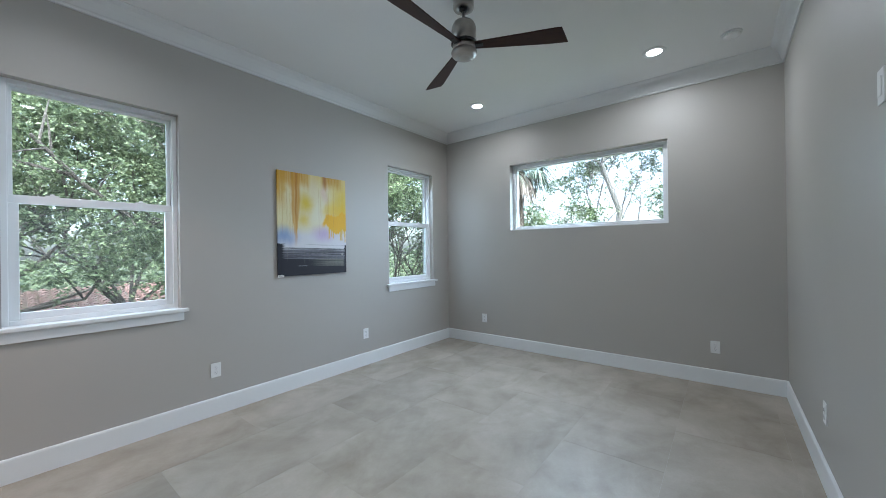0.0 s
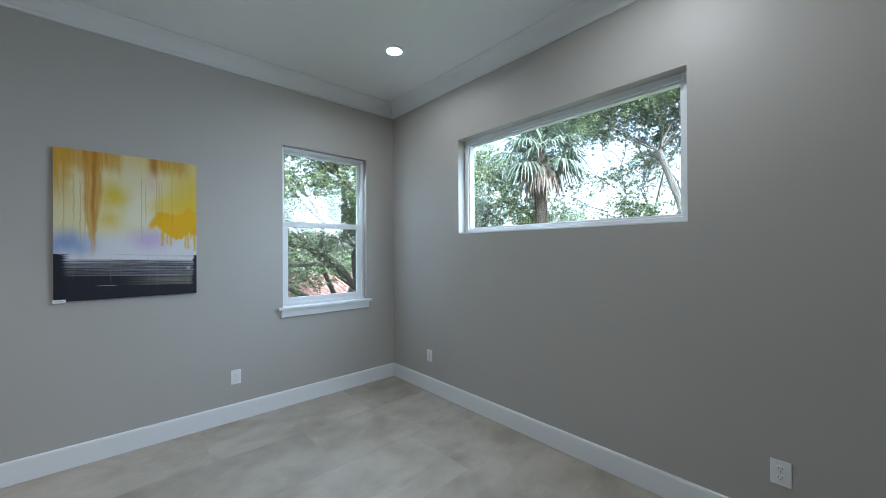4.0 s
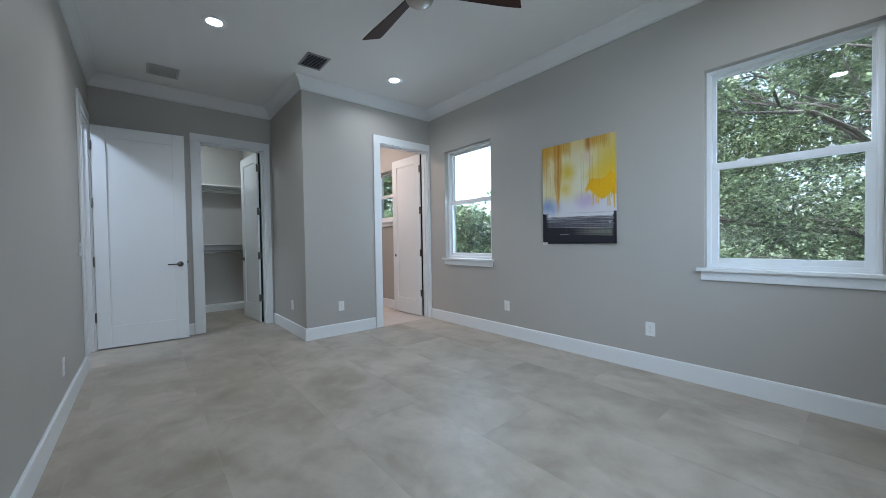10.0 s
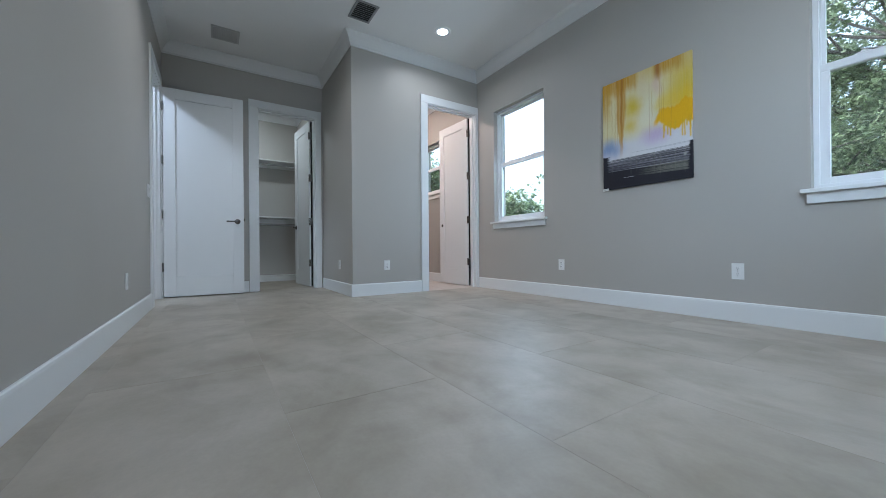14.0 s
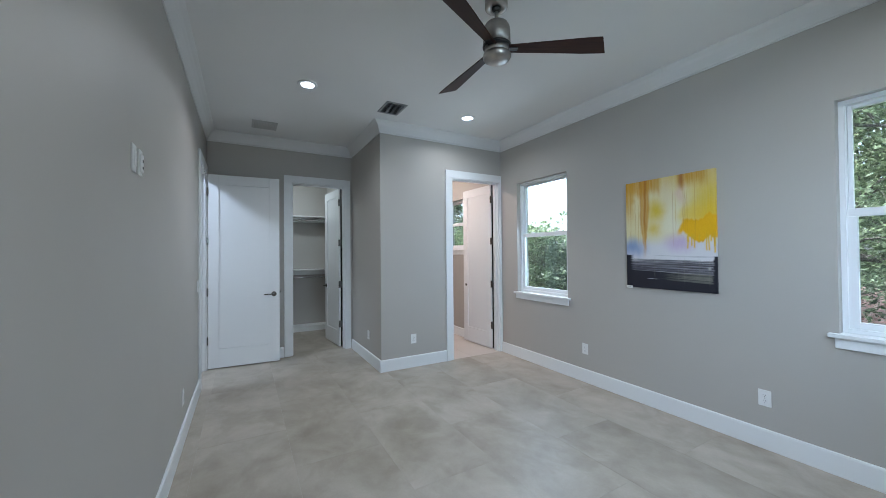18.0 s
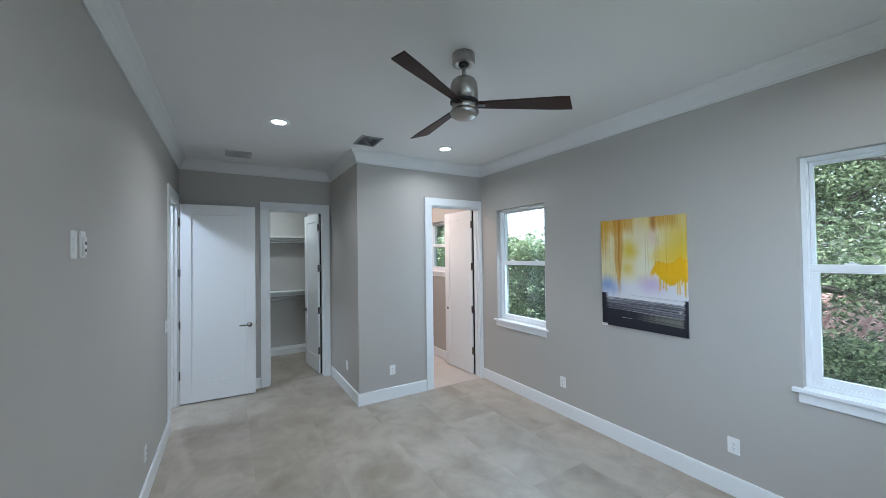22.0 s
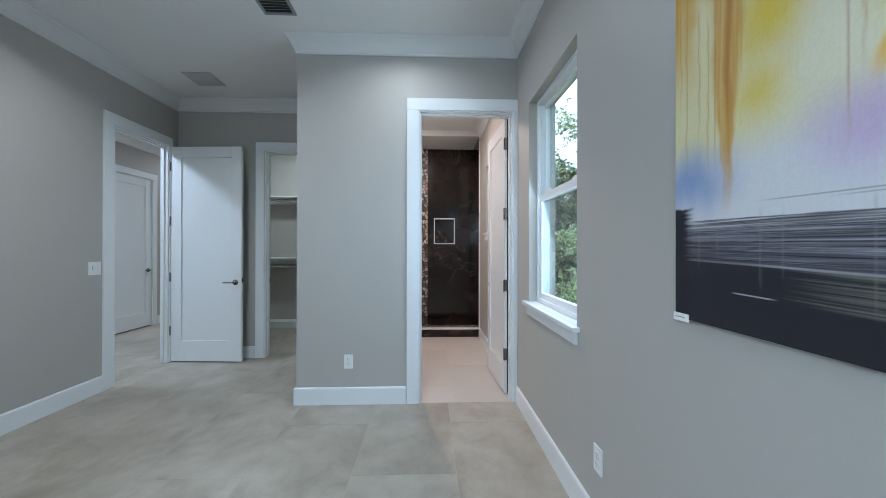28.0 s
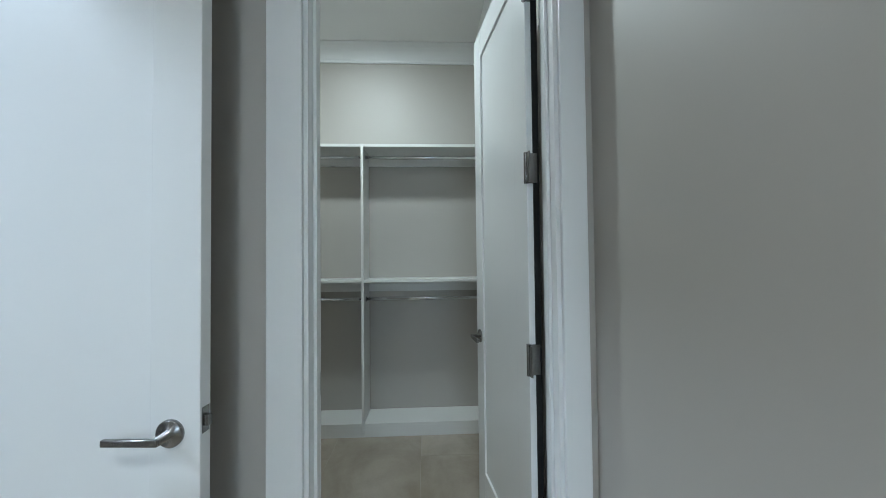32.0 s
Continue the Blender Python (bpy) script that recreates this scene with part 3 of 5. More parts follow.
for n, b in (("frame_jamb", (-h, 0.085, z0, -h + 0.04, 0.17, z1)), ("frame_jamb", (h - 0.04, 0.085, z0, h, 0.17, z1)), ("frame_head", (-h + 0.04, 0.085, z1 - 0.04, h - 0.04, 0.17, z1)), ("frame_sill", (-h + 0.04, 0.085, z0, h - 0.04, 0.17, z0 + 0.04))):
    part(n, box(*b, 0.003), VINYL, fix)
for n, b in (("glazing_bead", (-h + 0.04, 0.10, z0 + 0.04, -h + 0.055, 0.15, z1 - 0.04)), ("glazing_bead", (h - 0.055, 0.10, z0 + 0.04, h - 0.04, 0.15, z1 - 0.04)),
             ("glazing_bead", (-h + 0.055, 0.10, z1 - 0.055, h - 0.055, 0.15, z1 - 0.04)), ("glazing_bead", (-h + 0.055, 0.10, z0 + 0.04, h - 0.055, 0.15, z0 + 0.055))):
    part(n, box(*b, 0.003), VINYL, fix)
part("window_sill", box(-h, -0.001, z0, h, 0.0845, z0 + 0.012, 0.002), TRIM, fix, "flat white sill board")
pane("pane", -h + 0.05, z0 + 0.05, h - 0.05, z1 - 0.05, 0.125, fix)


# ---------------------------------------------------------------- doors
def lever_mesh(side, to_hinge=-1):
    """A lever on a round rose; y is away from the slab on that side."""
    s = side
    bm = lathe([(0, 0), (0.032, 0), (0.032, s * 0.006), (0.029, s * 0.009), (0.011, s * 0.010), (0.010, s * 0.045), (0, s * 0.045)], 24, axis="y")
    box(min(to_hinge * 0.118, 0.008), s * 0.045 - 0.006, -0.008, max(to_hinge * 0.118, 0.008), s * 0.045 + 0.006, 0.008, 0.0035, bm)
    return bm


def door_slab(parent, m, w, hgt, hinge_side, levers=(1, -1), handles=True, thick=0.036, seal=False, flap=0.035):
    """A one-panel shaker slab: x from the hinge edge, y thickness, z up."""
    st, rt, rb = 0.118, 0.125, 0.235
    sl = part("slab", box(st - 0.01, 0.010, rb - 0.01, w - st + 0.01, thick - 0.010, hgt - rt + 0.01), DOORP, parent, "white one-panel door leaf")
    sl.matrix_local = m
    for n, b in (("stile", (0, 0, 0, st, thick, hgt)), ("stile", (w - st, 0, 0, w, thick, hgt)), ("rail", (st, 0.0004, 0, w - st, thick - 0.0004, rb)), ("rail", (st, 0.0004, hgt - rt, w - st, thick - 0.0004, hgt))):
        part(n, box(*b, 0.0025), DOORP, sl)
    for zz in (0.345, 0.953, 1.59, 2.21):
        bm = lathe([(0, -0.052), (0.0075, -0.052), (0.0075, 0.052), (0, 0.052)], 12, at=(-0.004, hinge_side, zz))
        box(-0.008, 0.002 if hinge_side > thick / 2 else -0.002, zz - 0.05, -0.0003, thick + 0.002 if hinge_side > thick / 2 else thick - 0.004, zz + 0.05, bm=bm)
        box(-flap, hinge_side - 0.002, zz - 0.05, -0.004, hinge_side + 0.002, zz + 0.05, bm=bm)
        part("hinge", bm, DARKNICKEL, sl, "satin nickel butt hinge", False)
    # A black strip paints the dark gap between leaf edge and jamb.
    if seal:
        part("seal", box(-0.0045, -0.006, 0.0, -0.0004, 0.015, hgt, 0.001), GAPSHADE, sl, "black strip painting the shade in the hinge gap")
    if handles:
        for s in levers:
            ob = part("lever_handle", lever_mesh(s), DARKNICKEL, sl, "satin nickel lever on a round rose", True)
            ob.location = (w - 0.068, thick if s > 0 else 0, 0.895)
        bm = box(w - 0.0005, 0.006, 0.89, w + 0.0012, thick - 0.006, 0.95)
        box(w, 0.010, 0.907, w + 0.012, thick - 0.012, 0.931, bm=bm)
        part("latch_plate", bm, DARKNICKEL, sl, "latch plate in the door edge")
    return sl


def doorway(name, m, w, depth, label, rooms=(True, True), cw=(0.095, 0.095), stop_at=0.06):
    """Jambs, stops and casings: x across the opening from 0 to w, y 0 to depth through the wall, z up."""
    d = root(name, m, label, "door", kind="structure")
    j = 0.018
    part("jamb", box(0, 0.0, 0, j, depth, DH - j), TRIM, d)
    part("jamb", box(w - j, 0.0, 0, w, depth, DH - j), TRIM, d)
    part("head_jamb", box(0, 0.0, DH - j, w, depth, DH), TRIM, d)
    for n, b in (("stop", (j, stop_at, 0, j + 0.011, stop_at + 0.035, DH - j)), ("stop", (w - j - 0.011, stop_at, 0, w - j, stop_at + 0.035, DH - j)), ("head_stop", (j + 0.011, stop_at, DH - j - 0.011, w - j - 0.011, stop_at + 0.035, DH - j))):
        part(n, box(*b, 0.002), TRIM, d)
    for on, y0, y1 in ((rooms[0], -0.019, -0.001), (rooms[1], depth + 0.001, depth + 0.019)):
        if on:
            part("casing", box(-cw[0] + 0.006, y0, 0, 0.006, y1, DH - 0.006, 0.003), TRIM, d)
            part("casing", box(w - 0.006, y0, 0, w + cw[1] - 0.006, y1, DH - 0.006, 0.003), TRIM, d)
            part("head_casing", box(-cw[0] + 0.006, y0, DH - 0.006, w + cw[1] - 0.006, y1, DH + 0.094, 0.003), TRIM, d)
    return d


# entry door: opens against the closet wall
d1 = doorway("door_1", pose(ENTRY[0], S, 0, 0, 0, 0) @ Matrix.Diagonal((1, -1, 1, 1)), ENTRY[1] - ENTRY[0], 0.073, "open white one-panel bedroom door in white casing", cw=(0.04, 0.11), stop_at=0.037)
ang = 86.4
free = Vector((-4.557, 0.761))
hinge = free - 0.813 * Vector((math.cos(radians(ang)), math.sin(radians(ang))))
leaf = door_slab(d1, Matrix.Identity(4), 0.813, 2.432, -0.004, flap=0.012)
leaf.parent = d1
leaf.matrix_local = d1.matrix_world.inverted() @ pose(hinge.x, hinge.y, 0.014, 0, 0, ang)
# closet door: opens into the closet
d2 = doorway("door_2", pose(CX, CLOSET[0], 0, 0, 0, 90), CLOSET[1] - CLOSET[0], 0.12, "open white one-panel closet door in white casing", (True, False), cw=(0.10, 0.077), stop_at=0.045)
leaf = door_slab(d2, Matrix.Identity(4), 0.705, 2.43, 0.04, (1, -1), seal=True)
leaf.matrix_local = d2.matrix_world.inverted() @ pose(-4.880, 1.660, 0.012, 0, 0, 186.0)
part("strike_plate", box(0.018, 0.085, 0.875, 0.0195, 0.115, 0.945, 0.0005), DARKNICKEL, d2, "dark strike plate in the jamb")
# bathroom door: opens into the bathroom
d3 = doorway("door_3", pose(JX, BATH[0], 0, 0, 0, 90), BATH[1] - BATH[0], 0.12, "open white one-panel bathroom door in white casing", (True, False), cw=(0.10, 0.037), stop_at=0.045)
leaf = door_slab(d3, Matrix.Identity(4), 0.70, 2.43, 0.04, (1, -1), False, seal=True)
for y, s in ((0.0, -1), (0.036, 1)):
    part("bore_ring", lathe([(0.017, y), (0.026, y), (0.026, y + s * 0.003), (0.017, y + s * 0.003), (0.017, y)], 20, axis="y", at=(0.632, 0, 0.905)), NICKEL, leaf, "empty bored lock hole with a metal ring", True)
    part("bore_hole", lathe([(0, y), (0.0175, y), (0.0175, y + s * 0.001), (0, y + s * 0.001)], 20, axis="y", at=(0.632, 0, 0.905)), DARK, leaf, "dark lock hole")
part("latch_plate", box(0.6995, 0.006, 0.875, 0.7012, 0.030, 0.935), NICKEL, leaf, "latch plate in the door edge")
leaf.matrix_local = d3.matrix_world.inverted() @ pose(-3.585, 3.585, 0.012, 0, 0, 182.8)
# hall door: closed
d4 = doorway("door_4", pose(HALLD[0], HY, 0, 0, 0, 0) @ Matrix.Diagonal((1, -1, 1, 1)), HALLD[1] - HALLD[0], 0.12, "closed white one-panel door across the hall", (True, False))
leaf = door_slab(d4, Matrix.Identity(4), HALLD[1] - HALLD[0] - 0.042, 2.42, 0.04, (-1,))
leaf.matrix_local = d4.matrix_world.inverted() @ pose(HALLD[1] - 0.021, HY - 0.002, 0.014, 0, 0, 180)
for c in leaf.children:
    if c.name.startswith("lever"):
        c.location.z = 0.92


# ---------------------------------------------------------------- ceiling fan
fan = root("ceiling_fan", pose(-1.082, 1.740, H), "brushed nickel ceiling fan with three dark walnut blades", "ceiling fan")
part("canopy", lathe([(0, 0), (0.070, 0), (0.071, -0.003), (0.071, -0.058), (0.068, -0.063), (0.040, -0.064), (0.036, -0.058), (0, -0.058)], 40), NICKEL, fan, "brushed nickel canopy", True)
part("downrod", lathe([(0, -0.055), (0.0125, -0.055), (0.0125, -0.15), (0, -0.15)], 16), NICKEL, fan, "nickel downrod", True)
part("coupling", lathe([(0, -0.056), (0.028, -0.057), (0.029, -0.070), (0.016, -0.084), (0, -0.084)], 20), BLACKIRON, fan, "dark rod coupling", True)
part("motor_housing", lathe([(0, -0.143), (0.022, -0.144), (0.050, -0.150), (0.070, -0.164), (0.081, -0.185), (0.085, -0.21), (0.086, -0.296), (0, -0.296)], 48), NICKEL, fan, "brushed nickel motor housing", True)
part("blade_ring", lathe([(0, -0.296), (0.087, -0.296), (0.089, -0.299), (0.089, -0.307), (0.087, -0.31), (0, -0.31)], 48), BLACKIRON, fan, "dark ring between housing and cap", True)
part("switch_housing", lathe([(0, -0.31), (0.078, -0.31), (0.078, -0.355), (0, -0.355)], 48), NICKEL, fan, "nickel lower housing", True)
part("cap", lathe([(0, -0.355), (0.086, -0.355), (0.089, -0.362), (0.089, -0.372), (0.080, -0.388), (0.06, -0.399), (0.03, -0.404), (0, -0.405)], 48), NICKEL, fan, "rounded nickel bottom cap", True)


def blade_mesh():
    bm = bmesh.new()
    xs = [0.05, 0.10, 0.16, 0.25, 0.35, 0.45, 0.55, 0.62, 0.655, 0.665]
    rows = []
    for x in xs:
        wd2 = 0.032 + 0.036 * min(1, max(0, (x - 0.08) / 0.5))
        tilt = radians(-13)
        lead = 0.0 if x < 0.62 else (x - 0.62) * 0.5
        ring = []
        for y, t in ((-wd2, 0.0), (-wd2 * 0.9, 0.0045), (wd2 * 0.9, 0.0045), (wd2, 0.0), (wd2 * 0.9, -0.0045), (-wd2 * 0.9, -0.0045)):
            xx = x + (0.03 * (y / wd2) if x > 0.6 else 0)
            ring.append(bm.verts.new((xx, y * math.cos(tilt), y * math.sin(tilt) + t)))
        rows.append(ring)
    for a, b in zip(rows, rows[1:]):
        for k in range(6):
            bm.faces.new((a[k], a[(k + 1) % 6], b[(k + 1) % 6], b[k]))
    bm.faces.new(rows[0])
    bm.faces.new(rows[-1][::-1])
    return bm


bl = None
for k in range(3):
    if bl is None:
        bl = part("blade", blade_mesh(), WALNUT, fan, "dark walnut fan blade")
        ob = bl
    else:
        ob = new("blade", bl.data)
        ob.parent = fan
        tagged(ob, "dark walnut fan blade")
    ob.matrix_local = pose(0, 0, -0.318, 0, 0, 58 + 120 * k)
    iron = part("blade_iron", box(0.05, -0.022, -0.008, 0.13, 0.022, -0.0046, 0.001), BLACKIRON, ob, "dark blade iron")

# ---------------------------------------------------------------- recessed lamps, vents, detector
can = root("recessed_light", pose(CANS[0][0], CANS[0][1], H), "lit round recessed ceiling light, white trim; hall ones added", "ceiling light", "recessed ceiling lights")
part("trim_ring", lathe([(0.060, 0), (0.094, 0), (0.094, -0.003), (0.088, -0.007), (0.066, -0.009), (0.060, -0.006), (0.060, 0)], 40), TRIM, can, "white trim ring", True)
part("lens", lathe([(0, 0), (0.0595, 0), (0.0595, -0.005), (0.045, -0.007), (0, -0.0075)], 40), LENS, can, "glowing white lens", True)
# The last two positions are made-up hall fixtures under the added fill lamps.
for cx, cy in CANS[1:] + [(-5.70, 0.836), (-4.6, 2.6), (-4.0, -0.95), (-8.4, -1.0)]:
    copy_thing(can, pose(cx, cy, H))


def register(name, m, w, d, label, slats, mat, blade):
    v = root(name, m, label, "air vent")
    part("backing", box(-w / 2 + 0.01, -d / 2 + 0.01, -0.003, w / 2 - 0.01, d / 2 - 0.01, 0.0), DARK if mat is VENTGREY else CEIL, v)
    for b in ((-w / 2, -d / 2, w / 2, -d / 2 + 0.022), (-w / 2, d / 2 - 0.022, w / 2, d / 2), (-w / 2, -d / 2 + 0.022, -w / 2 + 0.022, d / 2 - 0.022), (w / 2 - 0.022, -d / 2 + 0.022, w / 2, d / 2 - 0.022)):
        part("frame", box(b[0], b[1], -0.010, b[2], b[3], 0.0, 0.002), mat, v)
    pitch = (d - 0.044) / slats
    for k in range(slats):
        y = -d / 2 + 0.022 + pitch * (k + 0.5)
        ob = part("slat", box(-w / 2 + 0.022, -blade / 2, -0.0012, w / 2 - 0.022, blade / 2, 0.0012), mat, v)
        ob.matrix_local = pose(0, y, -0.010, 32)
    return v


register("ceiling_vent", pose(-2.985, 1.775, H, 0, 0, 90), 0.235, 0.31, "grey louvred supply vent in the ceiling", 9, VENTGREY, 0.017)
register("ceiling_vent", pose(-4.20, 0.568, H), 0.28, 0.28, "pale grey louvred return vent in the ceiling", 14, VENTLIGHT, 0.022)
register("ceiling_vent", pose(-5.2, -1.0, H), 0.36, 0.2, "white louvred vent in the hall ceiling", 9, VENTGREY, 0.017)
sm = root("smoke_detector", pose(0.612, 0.287, H), "white round smoke detector on the ceiling", "smoke detector")
part("base", lathe([(0, 0), (0.070, 0), (0.070, -0.012), (0.064, -0.014), (0, -0.014)], 36), CEIL, sm, smooth=True)
part("cover", lathe([(0, -0.014), (0.060, -0.014), (0.060, -0.026), (0.054, -0.034), (0.03, -0.038), (0, -0.038)], 36), CEIL, sm, smooth=True)
part("test_button", lathe([(0, -0.037), (0.009, -0.037), (0.008, -0.0395), (0, -0.04)], 16), CEIL, sm, smooth=True)


# ---------------------------------------------------------------- outlets and switches
def outlet(m, label="white duplex outlet plate low on the wall"):
    """x across, y into the room is minus, z up."""
    o = root("outlet", m, label, "outlet", "wall outlets")
    part("plate", box(-0.037, -0.006, -0.058, 0.037, 0, 0.058, 0.002), PLATE, o)
    for z in (-0.02, 0.02):
        r = part("receptacle", lathe([(0, -0.006), (0.016, -0.006), (0.016, -0.0085), (0.014, -0.0092), (0, -0.0092)], 20, axis="y", at=(0, 0, z)), PLATE, o, smooth=False)
        bm = box(-0.008, -0.0100, z - 0.001, -0.006, -0.0088, z + 0.008)
        box(0.005, -0.0100, z - 0.001, 0.007, -0.0088, z + 0.008, bm=bm)
        box(-0.002, -0.0100, z - 0.010, 0.002, -0.0088, z - 0.006, bm=bm)
        part("slots", bm, DARK, r, "dark socket slots")
    part("screw", lathe([(0, -0.006), (0.003, -0.006), (0.003, -0.0075), (0, -0.0078)], 10, axis="y"), NICKEL, o)
    return o


first = outlet(pose(-1.98, N, 0.362))
for m in (pose(-0.428, N, 0.362), pose(E, 2.994, 0.357, 0, 0, -90), pose(E, 0.432, 0.355, 0, 0, -90), pose(JX, 2.214, 0.353, 0, 0, 90), pose(-3.93, JY, 0.356), pose(-2.69, S, 0.335, 0, 0, 180), pose(-0.30, S, 0.40, 0, 0, 180)):
    copy_thing(first, m)


def switch(m, gangs, label, cradle=False, timer=False):
    o = root("light_switch", m, label, "switch")
    w = (0.031 if gangs == 1 else 0.037) + 0.023 * (gangs - 1)
    part("plate", box(-w, -0.006, -0.058, w, 0, 0.058, 0.002), PLATE, o)
    for k in range(gangs):
        x = (k - (gangs - 1) / 2) * 0.046
        if cradle:
            part("remote", box(x - 0.018, -0.014, -0.045, x + 0.018, -0.006, 0.035, 0.003), PLATE, o, "white fan remote in its cradle")
            part("button", box(x - 0.006, -0.0155, 0.0, x + 0.006, -0.0135, 0.012, 0.0005), DARK, o, "dark remote button")
            part("button", box(x - 0.006, -0.0155, -0.03, x + 0.006, -0.0135, -0.018, 0.0005), DARK, o, "dark remote button")
        elif timer and k == 0:
            part("timer_body", box(x - 0.0165, -0.0085, -0.033, x + 0.0165, -0.006, 0.033, 0.0015), PLATE, o, "white fan control insert")
            for z in (0.014, -0.006):
                part("button", box(x - 0.009, -0.0105, z - 0.006, x + 0.003, -0.0084, z + 0.006, 0.001), VENTGREY, o, "grey control button")
        else:
            part("rocker", box(x - 0.0165, -0.0095, -0.033, x + 0.0165, -0.006, 0.033, 0.0015), PLATE, o, "white rocker switch")
    return o


switch(pose(-3.705, S, 1.112, 0, 0, 180), 2, "white double switch plate with grey buttons beside the door", False, True)
switch(pose(-1.262, S, 1.845, 0, 0, 180), 1, "white blank switch plate high on the wall")
switch(pose(-1.366, S, 1.848, 0, 0, 180), 1, "white fan remote cradle on the wall", True)

# ---------------------------------------------------------------- painting
PX0, PX1, PZ0, PZ1 = -1.461, -0.702, 1.088, 2.086


def pigment(u, v):
    """The abstract picture: ochre and gold over cream, black strokes below. u to the right, v up, both 0 to 1."""
    rng = np.random.RandomState(4)

    def wave(x, n, seed):
        r = np.random.RandomState(seed)
        return sum(r.uniform(0.3, 1) / (k + 1) * np.sin(2 * np.pi * (k + 1) * r.uniform(0.6, 1.6) * x + r.uniform(0, 6.28)) for k in range(n))

    def ss(a, b, x):
        t = np.clip((x - a) / (b - a), 0, 1)
        return t * t * (3 - 2 * t)

    def spot(cu, cv, ru, rv, soft=1.0, seed=1, rag=0.12):
        d = np.hypot((u - cu + rag * 0.12 * wave(v * 3, 5, seed)) / ru, (v - cv + rag * 0.12 * wave(u * 3, 5, seed + 9)) / rv)
        return 1 - ss(1 - soft, 1 + 0.25 * soft, d)

    col = np.empty(u.shape + (3,))
    col[:] = (0.70, 0.63, 0.36)

    def lay(mask, c):
        m = np.clip(mask, 0, 1)[..., None]
        col[:] = col * (1 - m) + np.array(c) * m

    cols = np.random.RandomState(8).rand(140)
    run = 0.62 + 0.38 * np.interp(u + 0.004 * wave(v * 2, 3, 77), np.linspace(0, 1, 140), cols)
    # cream middle, blushes of pink, lavender and blue
    lay(0.8 * spot(0.58, 0.58, 0.28, 0.26, 0.95), (0.74, 0.70, 0.55))
    lay(0.6 * spot(0.50, 0.86, 0.10, 0.16, 0.9, 5), (0.70, 0.60, 0.42))
    lay(0.75 * spot(0.66, 0.84, 0.07, 0.14, 0.9, 25), (0.68, 0.50, 0.42))
    lay(0.9 * ss(0.50, 0.37, v), (0.66, 0.65, 0.70))
    lay(0.85 * spot(0.63, 0.41, 0.20, 0.10, 0.95, 3), (0.54, 0.40, 0.60))
    lay(0.8 * spot(0.08, 0.38, 0.22, 0.11, 1.0, 7), (0.15, 0.25, 0.50))
    # lemon and gold clouds
    lay(0.95 * spot(0.37, 0.71, 0.14, 0.13, 1.0, 2), (0.66, 0.48, 0.03))
    lay(0.75 * spot(0.36, 0.54, 0.11, 0.075, 1.0, 6), (0.68, 0.50, 0.05))
    lay(0.95 * (0.5 + 0.5 * run) * spot(0.95, 0.76, 0.26, 0.26, 0.85, 8), (0.66, 0.47, 0.03))
    lay(0.7 * spot(0.72, 0.66, 0.14, 0.10, 0.95, 28), (0.72, 0.56, 0.10))
    # ochre along the top edge and its runs
    lay(0.5 * run * ss(0.84, 1.0, v), (0.62, 0.40, 0.03))
    edge = 0.90 + 0.035 * wave(u * 2.2, 7, 12)
    lay(0.95 * run * ss(edge - 0.08, edge + 0.03, v) * ss(0.46, 0.38, u), (0.55, 0.27, 0.015))
    lay(0.95 * run * ss(edge - 0.05, edge + 0.06, v) * ss(0.58, 0.66, u) * ss(0.96, 0.88, u), (0.52, 0.27, 0.02))
    lay(0.95 * run * ss(0.55, 0.86, v) * ss(0.14, 0.06, u + 0.012 * wave(v * 4, 4, 3)), (0.56, 0.30, 0.015))
    lay(0.6 * ss(0.90, 0.97, v) * ss(0.03, 0.0, np.abs(u - 0.19)), (0.22, 0.08, 0.01))
    lay(0.75 * ss(0.84, 0.95, v) * ss(0.045, 0.005, np.abs(u - 0.66)), (0.34, 0.12, 0.03))
    wdt = 0.052 * ss(0.36, 0.72, v) + 0.024
    lay(0.95 * run * ss(wdt, wdt * 0.5, np.abs(u - 0.235 + 0.010 * wave(v * 3, 5, 21))) * ss(0.25, 0.46, v), (0.54, 0.265, 0.02))
    lay(0.55 * ss(0.022, 0.005, np.abs(u - 0.245 + 0.006 * wave(v * 2, 3, 29))) * ss(0.42, 0.62, v), (0.36, 0.12, 0.006))
    # the gold pool and its drips
    pool = spot(0.90, 0.53, 0.26, 0.105, 0.18, 15, 0.22)
    lay(0.75 * spot(0.90, 0.62, 0.26, 0.14, 0.8, 18, 0.2), (0.74, 0.48, 0.01))
    lay(pool, (0.76, 0.42, 0.002))
    for k in range(11):
        cu, end = rng.uniform(0.72, 0.99), rng.uniform(0.325, 0.42)
        lay(0.85 * ss(0.012, 0.004, np.abs(u - cu + 0.003 * wave(v * 4, 3, 40 + k))) * ss(end - 0.01, end + 0.01, v) * ss(0.50, 0.46, v), (0.70, 0.43, 0.015))
    for k in range(13):
        cu, top, end = (0.03, 0.16, 0.19, 0.26, 0.29, 0.57, 0.60, 0.68, 0.70, 0.72, 0.06, 0.12, 0.80)[k], rng.uniform(0.8, 1.0), rng.uniform(0.33, 0.6)
        c = ((0.48, 0.24, 0.03), (0.42, 0.20, 0.05), (0.40, 0.18, 0.08))[k % 3]
        lay(0.5 * ss(0.0045, 0.0015, np.abs(u - cu + 0.002 * wave(v * 3, 3, 70 + k))) * ss(end - 0.02, end + 0.15, v) * ss(top, top - 0.08, v), c)
    # black field: fine level strokes dragged over the lavender above, smooth blue-black below
    ink, pale = (0.013, 0.013, 0.020), (0.44, 0.42, 0.49)
    rim = 0.272 - 0.018 * u + 0.002 * wave(u * 2, 6, 31)
